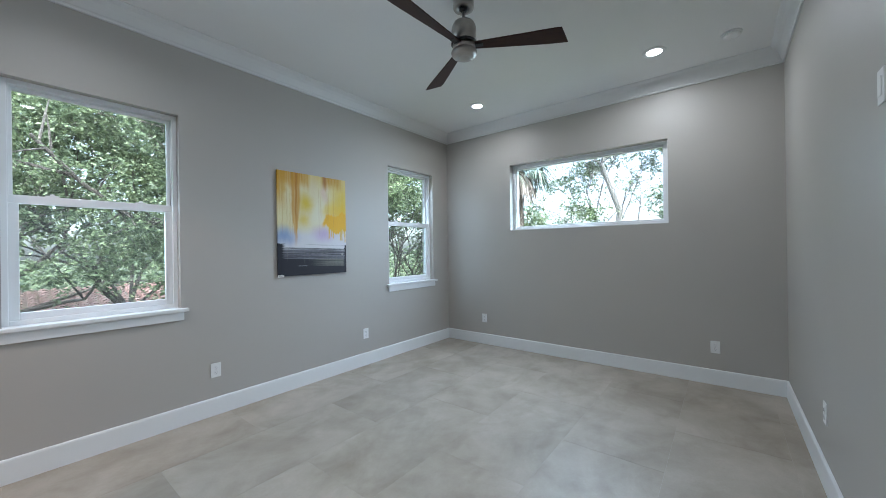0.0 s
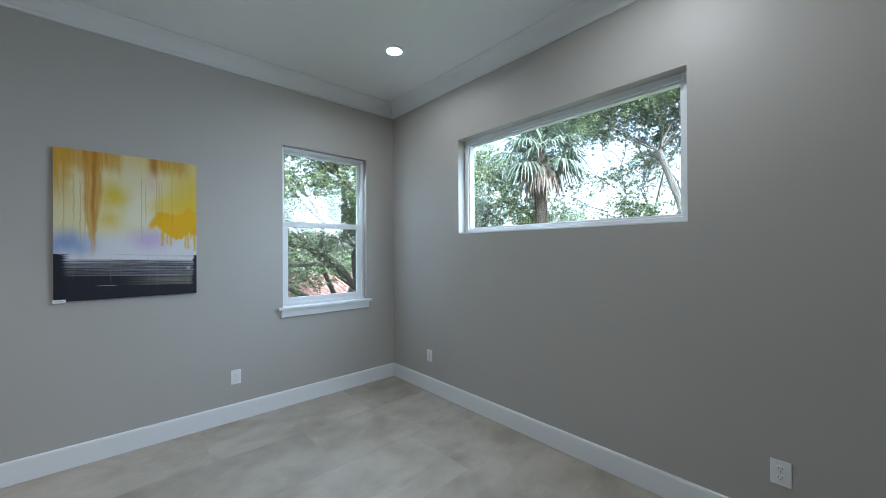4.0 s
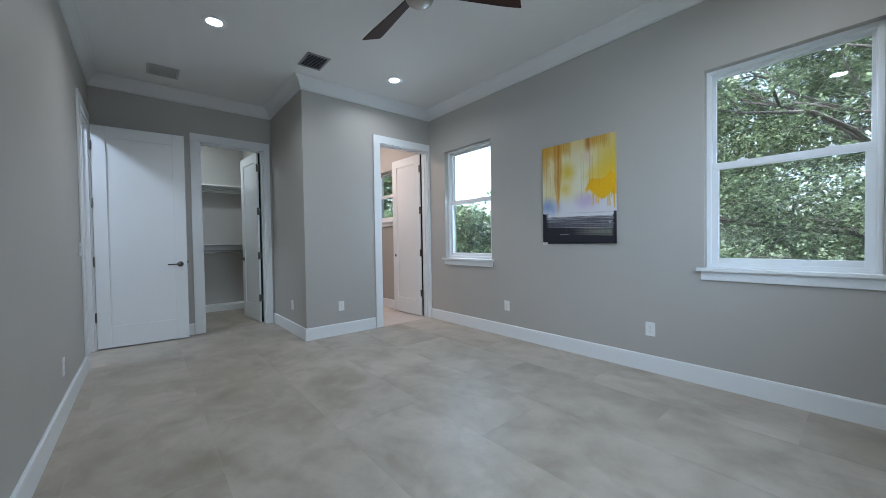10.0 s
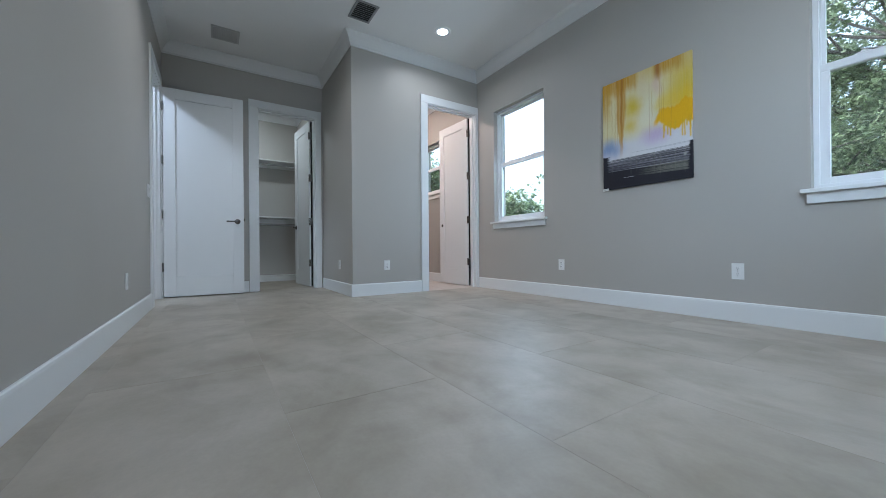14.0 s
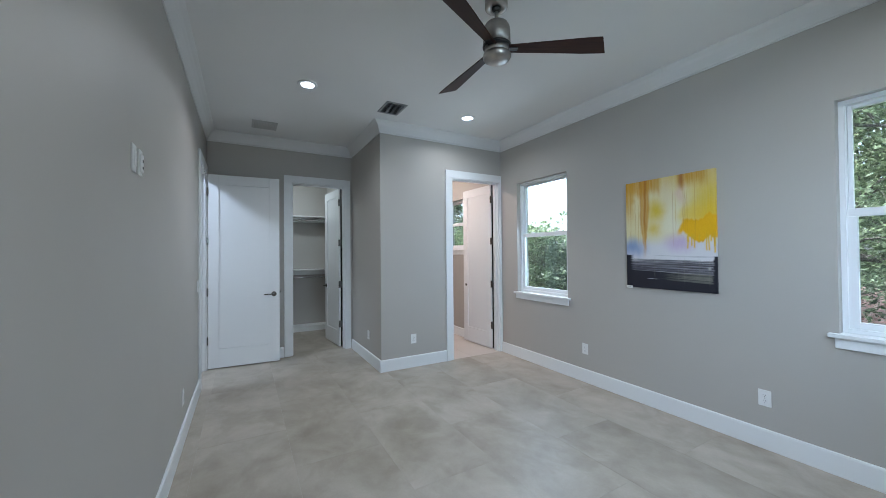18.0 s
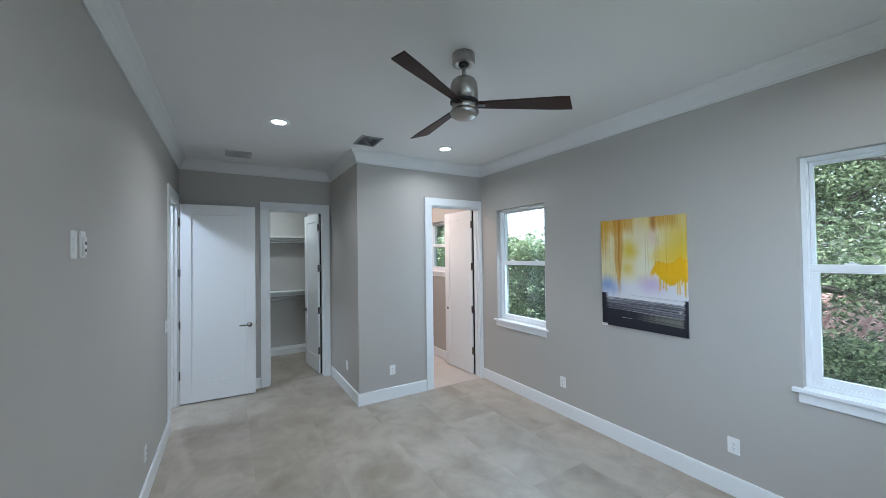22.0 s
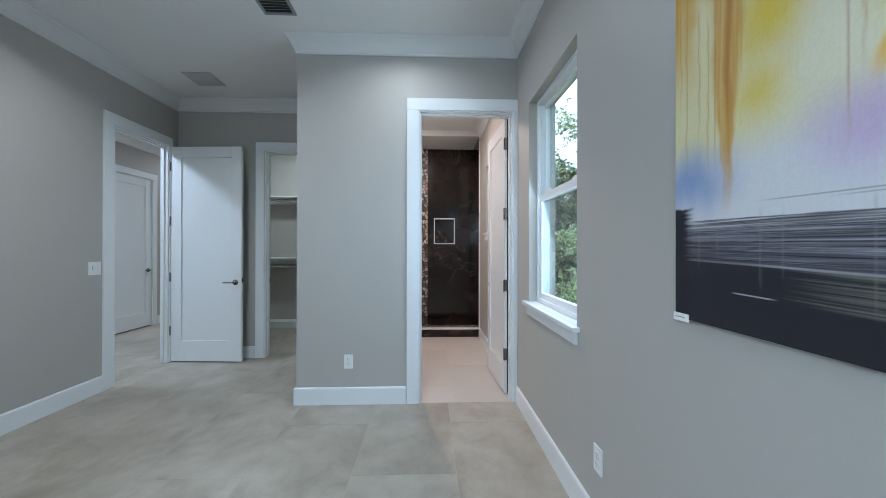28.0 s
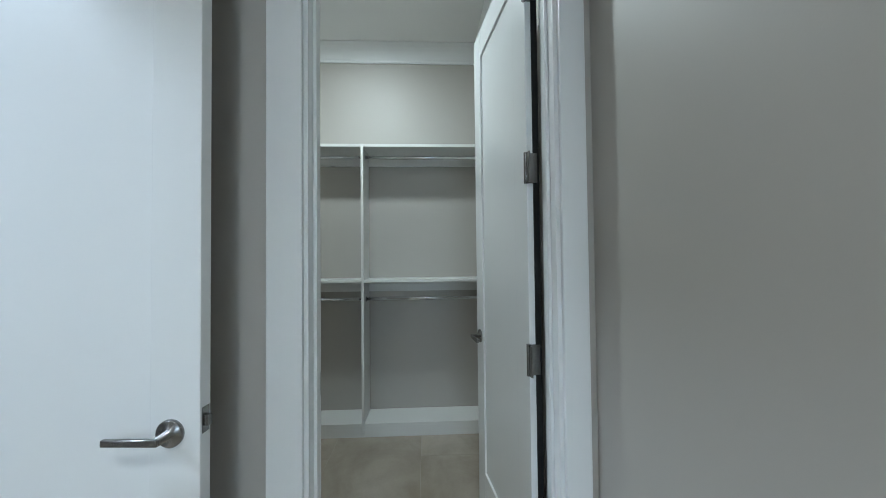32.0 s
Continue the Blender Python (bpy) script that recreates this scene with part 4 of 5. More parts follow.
    lay((0.45 + 0.35 * ss(0.75, 0.2, u)) * ss(rim + 0.003, rim - 0.03, v), (0.12, 0.115, 0.15))
    lay(0.7 * ss(0.25, 0.175, v), (0.035, 0.034, 0.050))
    for k in range(210):
        cv = 0.155 + 0.115 * rng.rand() ** 0.85
        a, b = rng.uniform(-0.2, 0.7), rng.uniform(0.2, 0.9)
        th = rng.uniform(0.0006, 0.0028)
        lay(rng.uniform(0.2, 0.75) * ss(th, th * 0.2, np.abs(v - cv + 0.012 * (u - 0.5) - 0.0006 * wave(u * 0.6, 2, 60 + k))) * ss(a, a + 0.08, u) * ss(a + b, a + b - 0.15, u) * ss(rim + 0.004, rim, v), ink)
    for cv, a, b, d in ((0.268, 0.05, 1.0, 0.7), (0.304, 0.32, 1.0, 0.45), (0.297, 0.50, 1.0, 0.35), (0.261, 0.05, 1.0, 0.7)):
        lay(d * ss(0.0022, 0.0006, np.abs(v - cv + 0.018 * (u - 0.3) - 0.001 * wave(u * 0.7, 2, int(cv * 900)))) * ss(a, a + 0.12, u) * ss(b, b - 0.05, u), (0.05, 0.045, 0.06))
    for k in range(70):
        cv = rng.uniform(0.165, 0.255)
        a, b = rng.uniform(0.05, 0.75), rng.uniform(0.15, 0.5)
        th = rng.uniform(0.0005, 0.0013)
        lay(0.26 * ss(th, th * 0.3, np.abs(v - cv + 0.012 * (u - 0.5))) * ss(a, a + 0.05, u) * ss(a + b, a + b - 0.1, u), pale)
    low = 0.170 - 0.026 * u
    lay(0.95 * ss(low + 0.004, low - 0.004, v), ink)
    # the pale scrape, the olive brushing under it and a short scratch
    lay(0.65 * ss(0.0036, 0.0012, np.abs(v - low - 0.001 * wave(u, 3, 11))) * ss(0.02, 0.06, u) * (0.45 + 0.55 * ss(0.65, 0.3, np.abs(u - 0.6) * 2)), (0.46, 0.45, 0.47))
    for k in range(110):
        cv, a = rng.uniform(-0.072, 0.0), rng.uniform(0.36, 0.8)
        th = rng.uniform(0.0008, 0.0034)
        lay(0.22 * ss(th, th * 0.3, np.abs(v - low - cv)) * ss(a, a + 0.16, u) * ss(0.972, 0.945, u + 0.01 * wave(v * 30, 3, 5)), ((0.20, 0.195, 0.15), (0.13, 0.13, 0.11), (0.30, 0.29, 0.25))[k % 3])
    lay(0.7 * spot(0.945, 0.185, 0.02, 0.016, 0.8, 44), (0.46, 0.46, 0.42))
    lay(0.85 * ss(0.0022, 0.0008, np.abs(v - 0.091 + 0.02 * (u - 0.33))) * ss(0.25, 0.28, u) * ss(0.41, 0.37, u), (0.50, 0.50, 0.52))
    # solid black at both ends
    lay(ss(0.314, 0.307, v + 0.002 * wave(u * 9, 4, 6)) * ss(0.100, 0.045, u + 0.012 * wave(v * 30, 5, 5)), ink)
    lay(ss(0.300, 0.290, v) * ss(0.962, 0.982, u + 0.006 * wave(v * 26, 4, 15)), ink)
    for cu, top, end in ((0.07, 0.28, 0.20), (0.12, 0.28, 0.13), (0.20, 0.28, 0.17), (0.355, 0.30, 0.09), (0.42, 0.29, 0.12), (0.62, 0.30, 0.07), (0.685, 0.30, 0.05), (0.835, 0.30, 0.06), (0.93, 0.28, 0.04)):
        lay(0.22 * ss(0.0045, 0.0018, np.abs(u - cu - 0.002 * wave(v * 3, 3, int(cu * 100)))) * ss(end, end + 0.05, v) * ss(top, top - 0.03, v), (0.26, 0.25, 0.19))
    grain = np.random.RandomState(2).rand(*u.shape) * 0.06 + 0.97
    return np.clip(col * grain[..., None], 0, 1)


pic = root("painting", pose(PX0, N - 0.002, PZ0), "unframed abstract canvas in gold, cream and black", "painting")
rows_v = np.concatenate([np.linspace(0, 0.075, 16), np.linspace(0.076, 0.325, 230), np.linspace(0.33, 1, 150)])
nu, nv = 180, len(rows_v)
bm = bmesh.new()
layer = bm.loops.layers.float_color.new("pigment")
uu, vv = np.meshgrid(np.linspace(0, 1, nu), rows_v)
colors = pigment(uu, vv)
w, hh = PX1 - PX0, PZ1 - PZ0
grid = [[bm.verts.new((u * w, -0.019, v * hh)) for u in np.linspace(0, 1, nu)] for v in rows_v]
for j in range(nv - 1):
    for i in range(nu - 1):
        f = bm.faces.new((grid[j][i], grid[j][i + 1], grid[j + 1][i + 1], grid[j + 1][i]))
        for lp, (a, b) in zip(f.loops, ((j, i), (j, i + 1), (j + 1, i + 1), (j + 1, i))):
            lp[layer] = (*colors[a, b], 1)
for side in ([(j, 0) for j in range(nv)], [(j, nu - 1) for j in range(nv)], [(0, i) for i in range(nu)], [(nv - 1, i) for i in range(nu)]):
    rear = {}
    for j, i in side:
        p = grid[j][i].co
        rear[(j, i)] = bm.verts.new((p.x, -0.002, p.z))
    for a, b in zip(side, side[1:]):
        f = bm.faces.new((grid[a[0]][a[1]], grid[b[0]][b[1]], rear[b], rear[a]))
        for lp, q in zip(f.loops, (a, b, b, a)):
            lp[layer] = (*colors[q], 1)
part("canvas", bm, CANVAS, pic, "canvas painted in gold, cream and black")
part("stretcher", box(0.01, -0.0175, 0.01, w - 0.01, 0.0, hh - 0.01), BARK, pic, "wooden stretcher behind the canvas")
tag = part("label_card", box(-0.003, -0.023, -0.008, 0.055, -0.0195, 0.014), LABEL, pic, "small white paper label")
part("print_line", box(0.006, -0.0235, 0.002, 0.044, -0.0229, 0.0045), VENTGREY, tag, "unreadable grey print")

# ---------------------------------------------------------------- closet fittings
unit = root("closet_shelving", pose(-6.615, 0, 0), "white melamine closet shelving with hanging rods", "shelving")
fx = 0.262
y0, y1, ys = S + 0.003, JY - 0.003, 0.806
for y in (y0, ys, y1 - 0.02):
    part("upright", box(0.004, y, 0, fx, y + 0.02, 2.156, 0.0015), MELAMINE, unit)
for a, b in ((y0 + 0.021, ys - 0.001), (ys + 0.021, y1 - 0.021)):
    part("plinth", box(0.004, a, 0, fx - 0.002, b, 0.098, 0.002), MELAMINE, unit, "white plinth board")
    for zt, drop in ((2.154, 0.082), (1.147, 0.150)):
        part("shelf", box(0.004, a, zt - 0.022, fx, b, zt, 0.0015), MELAMINE, unit)
        part("cleat", box(0.004, a, zt - 0.108, 0.022, b, zt - 0.030, 0.002), MELAMINE, unit, "white backing cleat")
        part("rod", lathe([(0, a), (0.0125, a), (0.0125, b), (0, b)], 16, axis="y", at=(fx - 0.075, 0, zt - drop)), CHROME, unit, "chrome hanging rod", True)
        for y in (a, b):
            s = 1 if y == a else -1
            part("rod_cup", lathe([(0, y), (0.020, y), (0.020, y + s * 0.006), (0, y + s * 0.006)], 16, axis="y", at=(fx - 0.075, 0, zt - drop)), CHROME, unit, "chrome rod end cup")

# ---------------------------------------------------------------- shower
slab("floor_shower", [(SX, JY + 0.12, -5.78, N)], -0.02, 0.03, PEBBLE, "pebble mosaic shower floor", "floor")
curb = root("shower_curb", pose(-5.72, 0, 0), "black marble shower curb with a pale cap", "shower curb", kind="structure")
part("curb_face", box(-0.055, JY + 0.125, -0.01, 0.05, N - 0.001, 0.110, 0.002), MARBLE, curb, "black marble curb")
part("curb_cap", box(-0.060, JY + 0.125, 0.1105, 0.056, N - 0.001, 0.126, 0.003), TRIM, curb, "pale stone curb cap")
tagged(part("wall_shower_side", box(SX + 0.001, N - 0.014, 0.0, -5.66, N - 0.001, 2.949), MARBLE), "black veined marble shower side wall", "wall", kind="structure")
tagged(part("trim_shower_edge", box(-5.66, N - 0.017, 0.10, -5.645, N - 0.001, 2.885, 0.002), TRIM), "white edge trim of the shower tile", "trim", kind="structure")
tagged(part("trim_mosaic", box(SX, JY + 0.121, 0.03, SX + 0.012, 2.854, 2.949), PEBBLE), "vertical pebble mosaic band in the shower", "mosaic", kind="structure")
nic = root("shower_niche", pose(SX, 3.132, 1.59), "recessed black marble niche with a pale border", "niche", kind="structure")
part("back", box(-0.14, -0.174, -0.214, -0.10, 0.174, 0.214), MARBLE, nic)
for b in ((-0.175, -0.215, 0.175, -0.2), (-0.175, 0.2, 0.175, 0.215), (-0.175, -0.2, -0.162, 0.2), (0.162, -0.2, 0.175, 0.2)):
    part("border", box(-0.10, b[0], b[1], 0.006, b[2], b[3], 0.001), TRIM, nic, "pale stone border")

# ---------------------------------------------------------------- stair railing and pendant cluster
rail = root("stair_railing", pose(-11.45, HY - 0.06, 0), "black iron railing with a tumbling-block lattice", "railing")
L = 4.5
part("top_rail", box(0, -0.02, 0.93, L, 0.02, 0.955, 0.003), BLACKIRON, rail)
part("bottom_rail", box(0, -0.012, 0.07, L, 0.012, 0.09, 0.002), BLACKIRON, rail)
part("curb_board", box(0, -0.06, -0.02, L, 0.055, 0.05, 0.004), TRIM, rail, "white painted curb board")
for x in (0.02, 1.12, 2.22, 3.32, L - 0.02):
    part("post", box(x - 0.02, -0.02, 0.05, x + 0.02, 0.02, 0.93, 0.002), BLACKIRON, rail)


def lattice(x0, x1, zz0, zz1, a=0.128, t=0.0135):
    bm = bmesh.new()

    def bar(p, q):
        p, q = Vector(p), Vector(q)
        d = (q - p)
        n = Vector((-d.z, 0, d.x)).normalized() * t
        v = [bm.verts.new(c + Vector((0, yy, 0))) for yy in (-0.006, 0.006) for c in (p - n, q - n, q + n, p + n)]
        for f in ((0, 1, 2, 3), (7, 6, 5, 4), (0, 4, 5, 1), (1, 5, 6, 2), (2, 6, 7, 3), (3, 7, 4, 0)):
            bm.faces.new([v[i] for i in f])

    dx, dz = a * math.cos(radians(30)), a * 0.5
    j = 0
    z = zz0 + dz
    while z < zz1 - a * 0.6:
        x = x0 + (dx if j % 2 else 0)
        while x <= x1 + 1e-6:
            top = z + a
            if top <= zz1 + 0.02:
                bar((x, 0, z), (x, 0, min(top, zz1)))
            for s in (-1, 1):
                if x0 - 1e-6 <= x + s * dx <= x1 + 1e-6:
                    bar((x, 0, z), (x + s * dx, 0, z - dz))
                    if top < zz1:
                        bar((x, 0, top), (x + s * dx, 0, min(top + dz, zz1)))
                    bar((x, 0, z + 0.0), (x + s * dx, 0, z + dz))
            x += 2 * dx
        z += a + dz
        j += 1
    return bm


for x in (0.02, 1.12, 2.22, 3.32):
    part("lattice_panel", lattice(x + 0.03, x + 1.07 if x < 3 else L - 0.05, 0.09, 0.93), BLACKIRON, rail, "geometric black lattice panel")

chand = root("pendant_cluster", pose(-9.5, -2.55, H), "cluster of lit glass cylinder pendants", "chandelier")
part("ceiling_plate", lathe([(0, 0), (0.42, 0), (0.42, -0.03), (0.40, -0.035), (0, -0.035)], 40), NICKEL, chand, "round nickel ceiling plate", True)
prng = random.Random(6)
for k in range(9):
    a, r = 2.4 * k, 0.33 * math.sqrt((k + 0.5) / 9)
    x, y, drop = r * math.cos(a), r * math.sin(a), prng.uniform(0.35, 1.25)
    p = part("pendant", lathe([(0, -drop - 0.09), (0.041, -drop - 0.09), (0.045, -drop - 0.10), (0.045, -drop - 0.42), (0, -drop - 0.42)], 18, at=(x, y, 0)), PENDANT, chand, "lit glass cylinder", True)
    part("cord", lathe([(0, -0.034), (0.002, -0.034), (0.002, -drop), (0, -drop)], 6, at=(x, y, 0)), BLACKIRON, p)
    part("socket", lathe([(0, -drop), (0.022, -drop), (0.024, -drop - 0.09), (0, -drop - 0.09)], 14, at=(x, y, 0)), BRONZE, p, "bronze lamp socket", True)


# ---------------------------------------------------------------- outdoors
GZ = -3.25
bm = bmesh.new()
n = 40
gv = [[bm.verts.new((-300 + 600 * i / n, -300 + 600 * j / n, GZ + (0.0 if abs(-300 + 600 * i / n) < 40 and abs(-300 + 600 * j / n) < 40 else 0.6 * noise.noise((i * 0.7, j * 0.7, 3))))) for i in range(n + 1)] for j in range(n + 1)]
for j in range(n):
    for i in range(n):
        bm.faces.new((gv[j][i], gv[j][i + 1], gv[j + 1][i + 1], gv[j + 1][i]))
tagged(part("ground", bm, LAWN), "patchy lawn with leaf litter", "ground", kind="structure")


def leaves(centers, spread, count, size, seed, flat=1.1):
    """Many small pointed leaves scattered round centres: vertex and face arrays."""
    r = np.random.RandomState(seed)
    c = np.asarray(centers)[r.randint(0, len(centers), count)]
    off = r.normal(0, 1, (count, 3)) * np.asarray(spread) * r.uniform(0.3, 1.0, (count, 1))
    p = c + off
    d = r.normal(0, 1, (count, 3))
    d[:, 2] *= 0.5
    d /= np.linalg.norm(d, axis=1)[:, None]
    up = np.array([0, 0, 1.0]) + r.normal(0, flat, (count, 3))
    s = np.cross(d, up)
    s /= np.linalg.norm(s, axis=1)[:, None]
    ln = size * r.uniform(0.6, 1.4, (count, 1))
    wd = ln * r.uniform(0.35, 0.5, (count, 1))
    v = np.stack([p, p + d * ln * 0.5 + s * wd * 0.5, p + d * ln, p + d * ln * 0.5 - s * wd * 0.5], 1).reshape(-1, 3)
    return v


def leaf_mesh(name, v, mat):
    me = bpy.data.meshes.new(name)
    k = len(v) // 4
    me.vertices.add(len(v))
    me.vertices.foreach_set("co", v.astype(np.float32).ravel())
    me.loops.add(len(v))
    me.loops.foreach_set("vertex_index", np.arange(len(v), dtype=np.int32))
    me.polygons.add(k)
    me.polygons.foreach_set("loop_start", np.arange(0, len(v), 4, dtype=np.int32))
    me.update(calc_edges=True)
    me.materials.append(mat)
    return me


def sprays(centers, spread, count, size, seed, along=16):
    """Leaves in small sprays: short drooping sprigs round the centres, each with leaves on both sides."""
    r = np.random.RandomState(seed)
    k = count // along
    c = np.asarray(centers)[r.randint(0, len(centers), k)]
    c = c + r.normal(0, 1, (k, 3)) * np.array([spread, spread, spread * 0.65]) * r.uniform(0.2, 1.0, (k, 1))
    d = r.normal(0, 1, (k, 3)) * np.array([1, 1, 0.75]) - np.array([0, 0, 0.25])
    d /= np.linalg.norm(d, axis=1)[:, None]
    ln = r.uniform(0.18, 0.42, (k, 1)) * (0.6 + size * 5)
    f = r.uniform(0.05, 1.0, (k, along, 1))
    p = c[:, None] + d[:, None] * ln[:, None] * f + np.array([0, 0, -0.10]) * f ** 2 + r.normal(0, 0.016, (k, along, 3))
    side = np.cross(d, np.array([0, 0, 1.0]) + r.normal(0, 0.3, (k, 3)))
    side /= np.linalg.norm(side, axis=1)[:, None]
    flip = np.where(r.rand(k, along, 1) < 0.5, -1.0, 1.0)
    e = d[:, None] * 0.55 + side[:, None] * flip + r.normal(0, 0.45, (k, along, 3))
    e = (e / np.linalg.norm(e, axis=2)[..., None]).reshape(-1, 3)
    p = p.reshape(-1, 3)
    n = len(p)
    w = np.cross(e, np.array([0, 0, 1.0]) + r.normal(0, 1.1, (n, 3)))
    w /= np.linalg.norm(w, axis=1)[:, None]
    size = size * r.uniform(0.6, 1.35, (n, 1))
    wide = size * r.uniform(0.20, 0.28, (n, 1))
    return np.stack([p, p + e * size * 0.5 + w * wide, p + e * size, p + e * size * 0.5 - w * wide], 1).reshape(-1, 3)


def tree(x, y, height, reach, seed, label, count=16000, leaf=0.10, mat=OAKLEAF, low=0.25, trunk_r=0.22, spread=0.5, fill=1.0, bias=(0, 0), wood=BARK, depth=4, limbs=6, wander=0.85, boughs=()):
    """A trunk that forks again and again into bent limbs, with leaf sprays round the outer shoots."""
    r = random.Random(seed)
    t = root("tree", pose(x, y, GZ - 0.05), label, "tree")
    fork = height * low
    bend = [Vector((r.uniform(-0.15, 0.15) * k, r.uniform(-0.15, 0.15) * k, fork * k / 4)) for k in range(5)]
    part("trunk", tube(bend, [trunk_r * (1.35 - 0.12 * k) for k in range(5)], 10), wood, t, "furrowed grey trunk")
    ends = []
    scale = 1 / sum(0.74 ** k for k in range(depth + 1))

    def grow(p, d, length, rad, left, bm):
        side = Vector((r.uniform(-1, 1), r.uniform(-1, 1), r.uniform(-0.6, 0.8)))
        pts = [p + d * length * f + side * length * 0.16 * math.sin(math.pi * f) * (0.5 + f) for f in (0, 0.3, 0.65, 1.0)]
        tube(pts, [rad, rad * 0.88, rad * 0.78, rad * 0.66], 6 if left > 1 else 4, bm)
        if left <= 2:
            ends.append(tuple(pts[2]))
        if left == 0:
            ends.extend([tuple(pts[3])] * 2)
            return
        for q in range(3 if r.random() < 0.4 else 2):
            e = (d + Vector((r.uniform(-1, 1), r.uniform(-1, 1), r.uniform(-0.55, 0.75))) * wander).normalized()
            grow(pts[3], e, length * r.uniform(0.62, 0.86), rad * r.uniform(0.5, 0.68), left - 1, bm)

    for k in range(limbs):
        a = 2 * math.pi * (k + r.uniform(-0.3, 0.3)) / limbs
        rise = r.uniform(0.2, 1.0)
        out = reach * (1.05 - 0.55 * rise) * r.uniform(0.85, 1.1)
        tip = Vector((math.cos(a) * out + bias[0], math.sin(a) * out + bias[1], (height - fork) * (0.12 + 0.82 * rise)))
        bm = bmesh.new()
        grow(bend[-1], tip.normalized(), tip.length * scale * 1.15, trunk_r * 0.30, depth, bm)
        part("limb", bm, wood, t)
    for line in boughs:
        pts = [bend[-2]] + [Vector(q) - Vector((x, y, GZ - 0.05)) for q in line]
        lb = part("limb", tube(pts, [0.09] + [0.052 - 0.035 * i / len(line) for i in range(len(line))], 8), wood, t, "long low limb")
        bm = bmesh.new()
        for q in range(30):
            i = r.randrange(1, len(pts) - 1)
            b0 = pts[i].lerp(pts[i + 1], r.random())
            d = Vector((r.uniform(-1, 1), r.uniform(-1, 1), r.uniform(-0.5, 0.9))).normalized() * r.uniform(0.4, 1.0)
            tube([b0, b0 + d * 0.5 + Vector((0, 0, r.uniform(-0.08, 0.1))), b0 + d], [0.016, 0.011, 0.003], 5, bm)
            ends.extend([tuple(b0 + d)] * 2)
        part("twigs", bm, wood, lb)
    keep = ends if fill >= 1 else [e for e in ends if r.random() < fill]
    crown = new("crown", leaf_mesh("crown", sprays(keep, spread, count, leaf, seed), mat))
    crown.parent = t
    return t


tree(4.6, 10.6, 9.8, 4.6, 3, "spreading oak close to the house", 165000, 0.060, low=0.36, trunk_r=0.26, spread=0.33, fill=0.72, bias=(-3.0, 0.0), limbs=7,
     boughs=([(2.4, 8.5, 1.1), (0.7, 7.0, 1.15), (0.0, 6.46, 1.26), (-0.4, 6.1, 1.33), (-1.2, 5.7, 1.5)], [(0.5, 8.9, 1.3), (-1.2, 7.9, 1.67), (-1.86, 7.6, 1.97), (-2.3, 7.4, 2.3), (-2.8, 7.2, 2.85)]))
tree(-4.8, 13.2, 9.6, 3.6, 8, "leafy oak with long low limbs", 115000, 0.085, low=0.24, trunk_r=0.24, spread=0.48, fill=0.85, bias=(2.2, -0.6), limbs=8)
tree(0.3, 17.5, 10.0, 4.8, 14, "dense broadleaf tree behind the oaks", 40000, 0.14, spread=0.6)
tree(5.2, 9.4, 8.8, 2.6, 21, "leafy young oak close to the house", 80000, 0.075, HEDGELEAF, 0.25, 0.16, 0.42)
tree(6.3, 9.0, 10.0, 1.7, 23, "bushy young broadleaf tree", 72000, 0.075, HEDGELEAF, 0.2, 0.12, 0.38, wander=0.7)
tree(8.0, 6.0, 6.2, 1.4, 24, "bushy yellow-green garden shrub", 40000, 0.085, HEDGELEAF, 0.2, 0.08, 0.32, depth=3)
tree(12.2, 6.9, 6.7, 2.1, 26, "bushy low broadleaf tree", 22000, 0.10, HEDGELEAF, 0.2, 0.10, 0.38, depth=3)
tree(12.6, 3.9, 13.0, 3.2, 28, "high-crowned oak with fine leaves", 40000, 0.09, HEDGELEAF, 0.62, 0.12, 0.42, 0.9, wood=PALEBARK)
tree(15.0, 5.0, 12.8, 5.6, 27, "tall open oak with sparse leaves", 125000, 0.095, OAKLEAF, 0.20, 0.19, 0.50, 0.9, wood=PALEBARK, depth=5, limbs=7)
tree(14.5, -1.6, 11.6, 4.8, 33, "open-crowned oak with bare limbs", 95000, 0.095, OAKLEAF, 0.36, 0.19, 0.48, 0.9, wood=PALEBARK, depth=5, limbs=7)
for k, (x, y, hgt) in enumerate(((-19.0, 9.4, 9.6), (-19.8, 11.7, 9.0))):
    tree(x, y, hgt, 1.5, 41 + k, "tall leafy tree behind the screening shrubs", 34000, 0.15, HEDGELEAF, 0.15, 0.14, 0.55, depth=3, limbs=9, wander=0.5)
for k, (x, y, hgt) in enumerate(((-6.9, 9.8, 5.0), (-8.6, 9.4, 5.5), (-10.9, 9.9, 5.1), (-13.4, 10.6, 5.6), (-15.8, 11.2, 5.3))):
    tree(x, y, hgt, 1.9, 50 + k, "dense tall screening shrub", 24000, 0.11, HEDGELEAF, 0.12, 0.09, 0.36, depth=3, wander=0.7)
for k, (x, y) in enumerate(((-5.4, 15.2), (-3.5, 15.6), (-1.7, 15.1), (0.2, 15.5), (2.2, 15.2), (4.2, 15.6), (6.2, 15.2))):
    tree(x, y, 2.5, 1.7, 80 + k, "rounded green garden shrub", 12000, 0.11, HEDGELEAF, 0.12, 0.07, 0.36, depth=3)
tree(-19.0, -3.5, 9.0, 4.2, 71, "leafy tree beyond the stairwell window", 46000, 0.13, HEDGELEAF, spread=0.5)

r = np.random.RandomState(5)
ang = r.uniform(radians(-40), radians(205), 340)
cen = np.stack([26 * np.cos(ang) * r.uniform(0.9, 1.4, 340), 26 * np.sin(ang) * r.uniform(0.9, 1.4, 340), GZ + r.uniform(0.2, 4.6, 340)], 1)
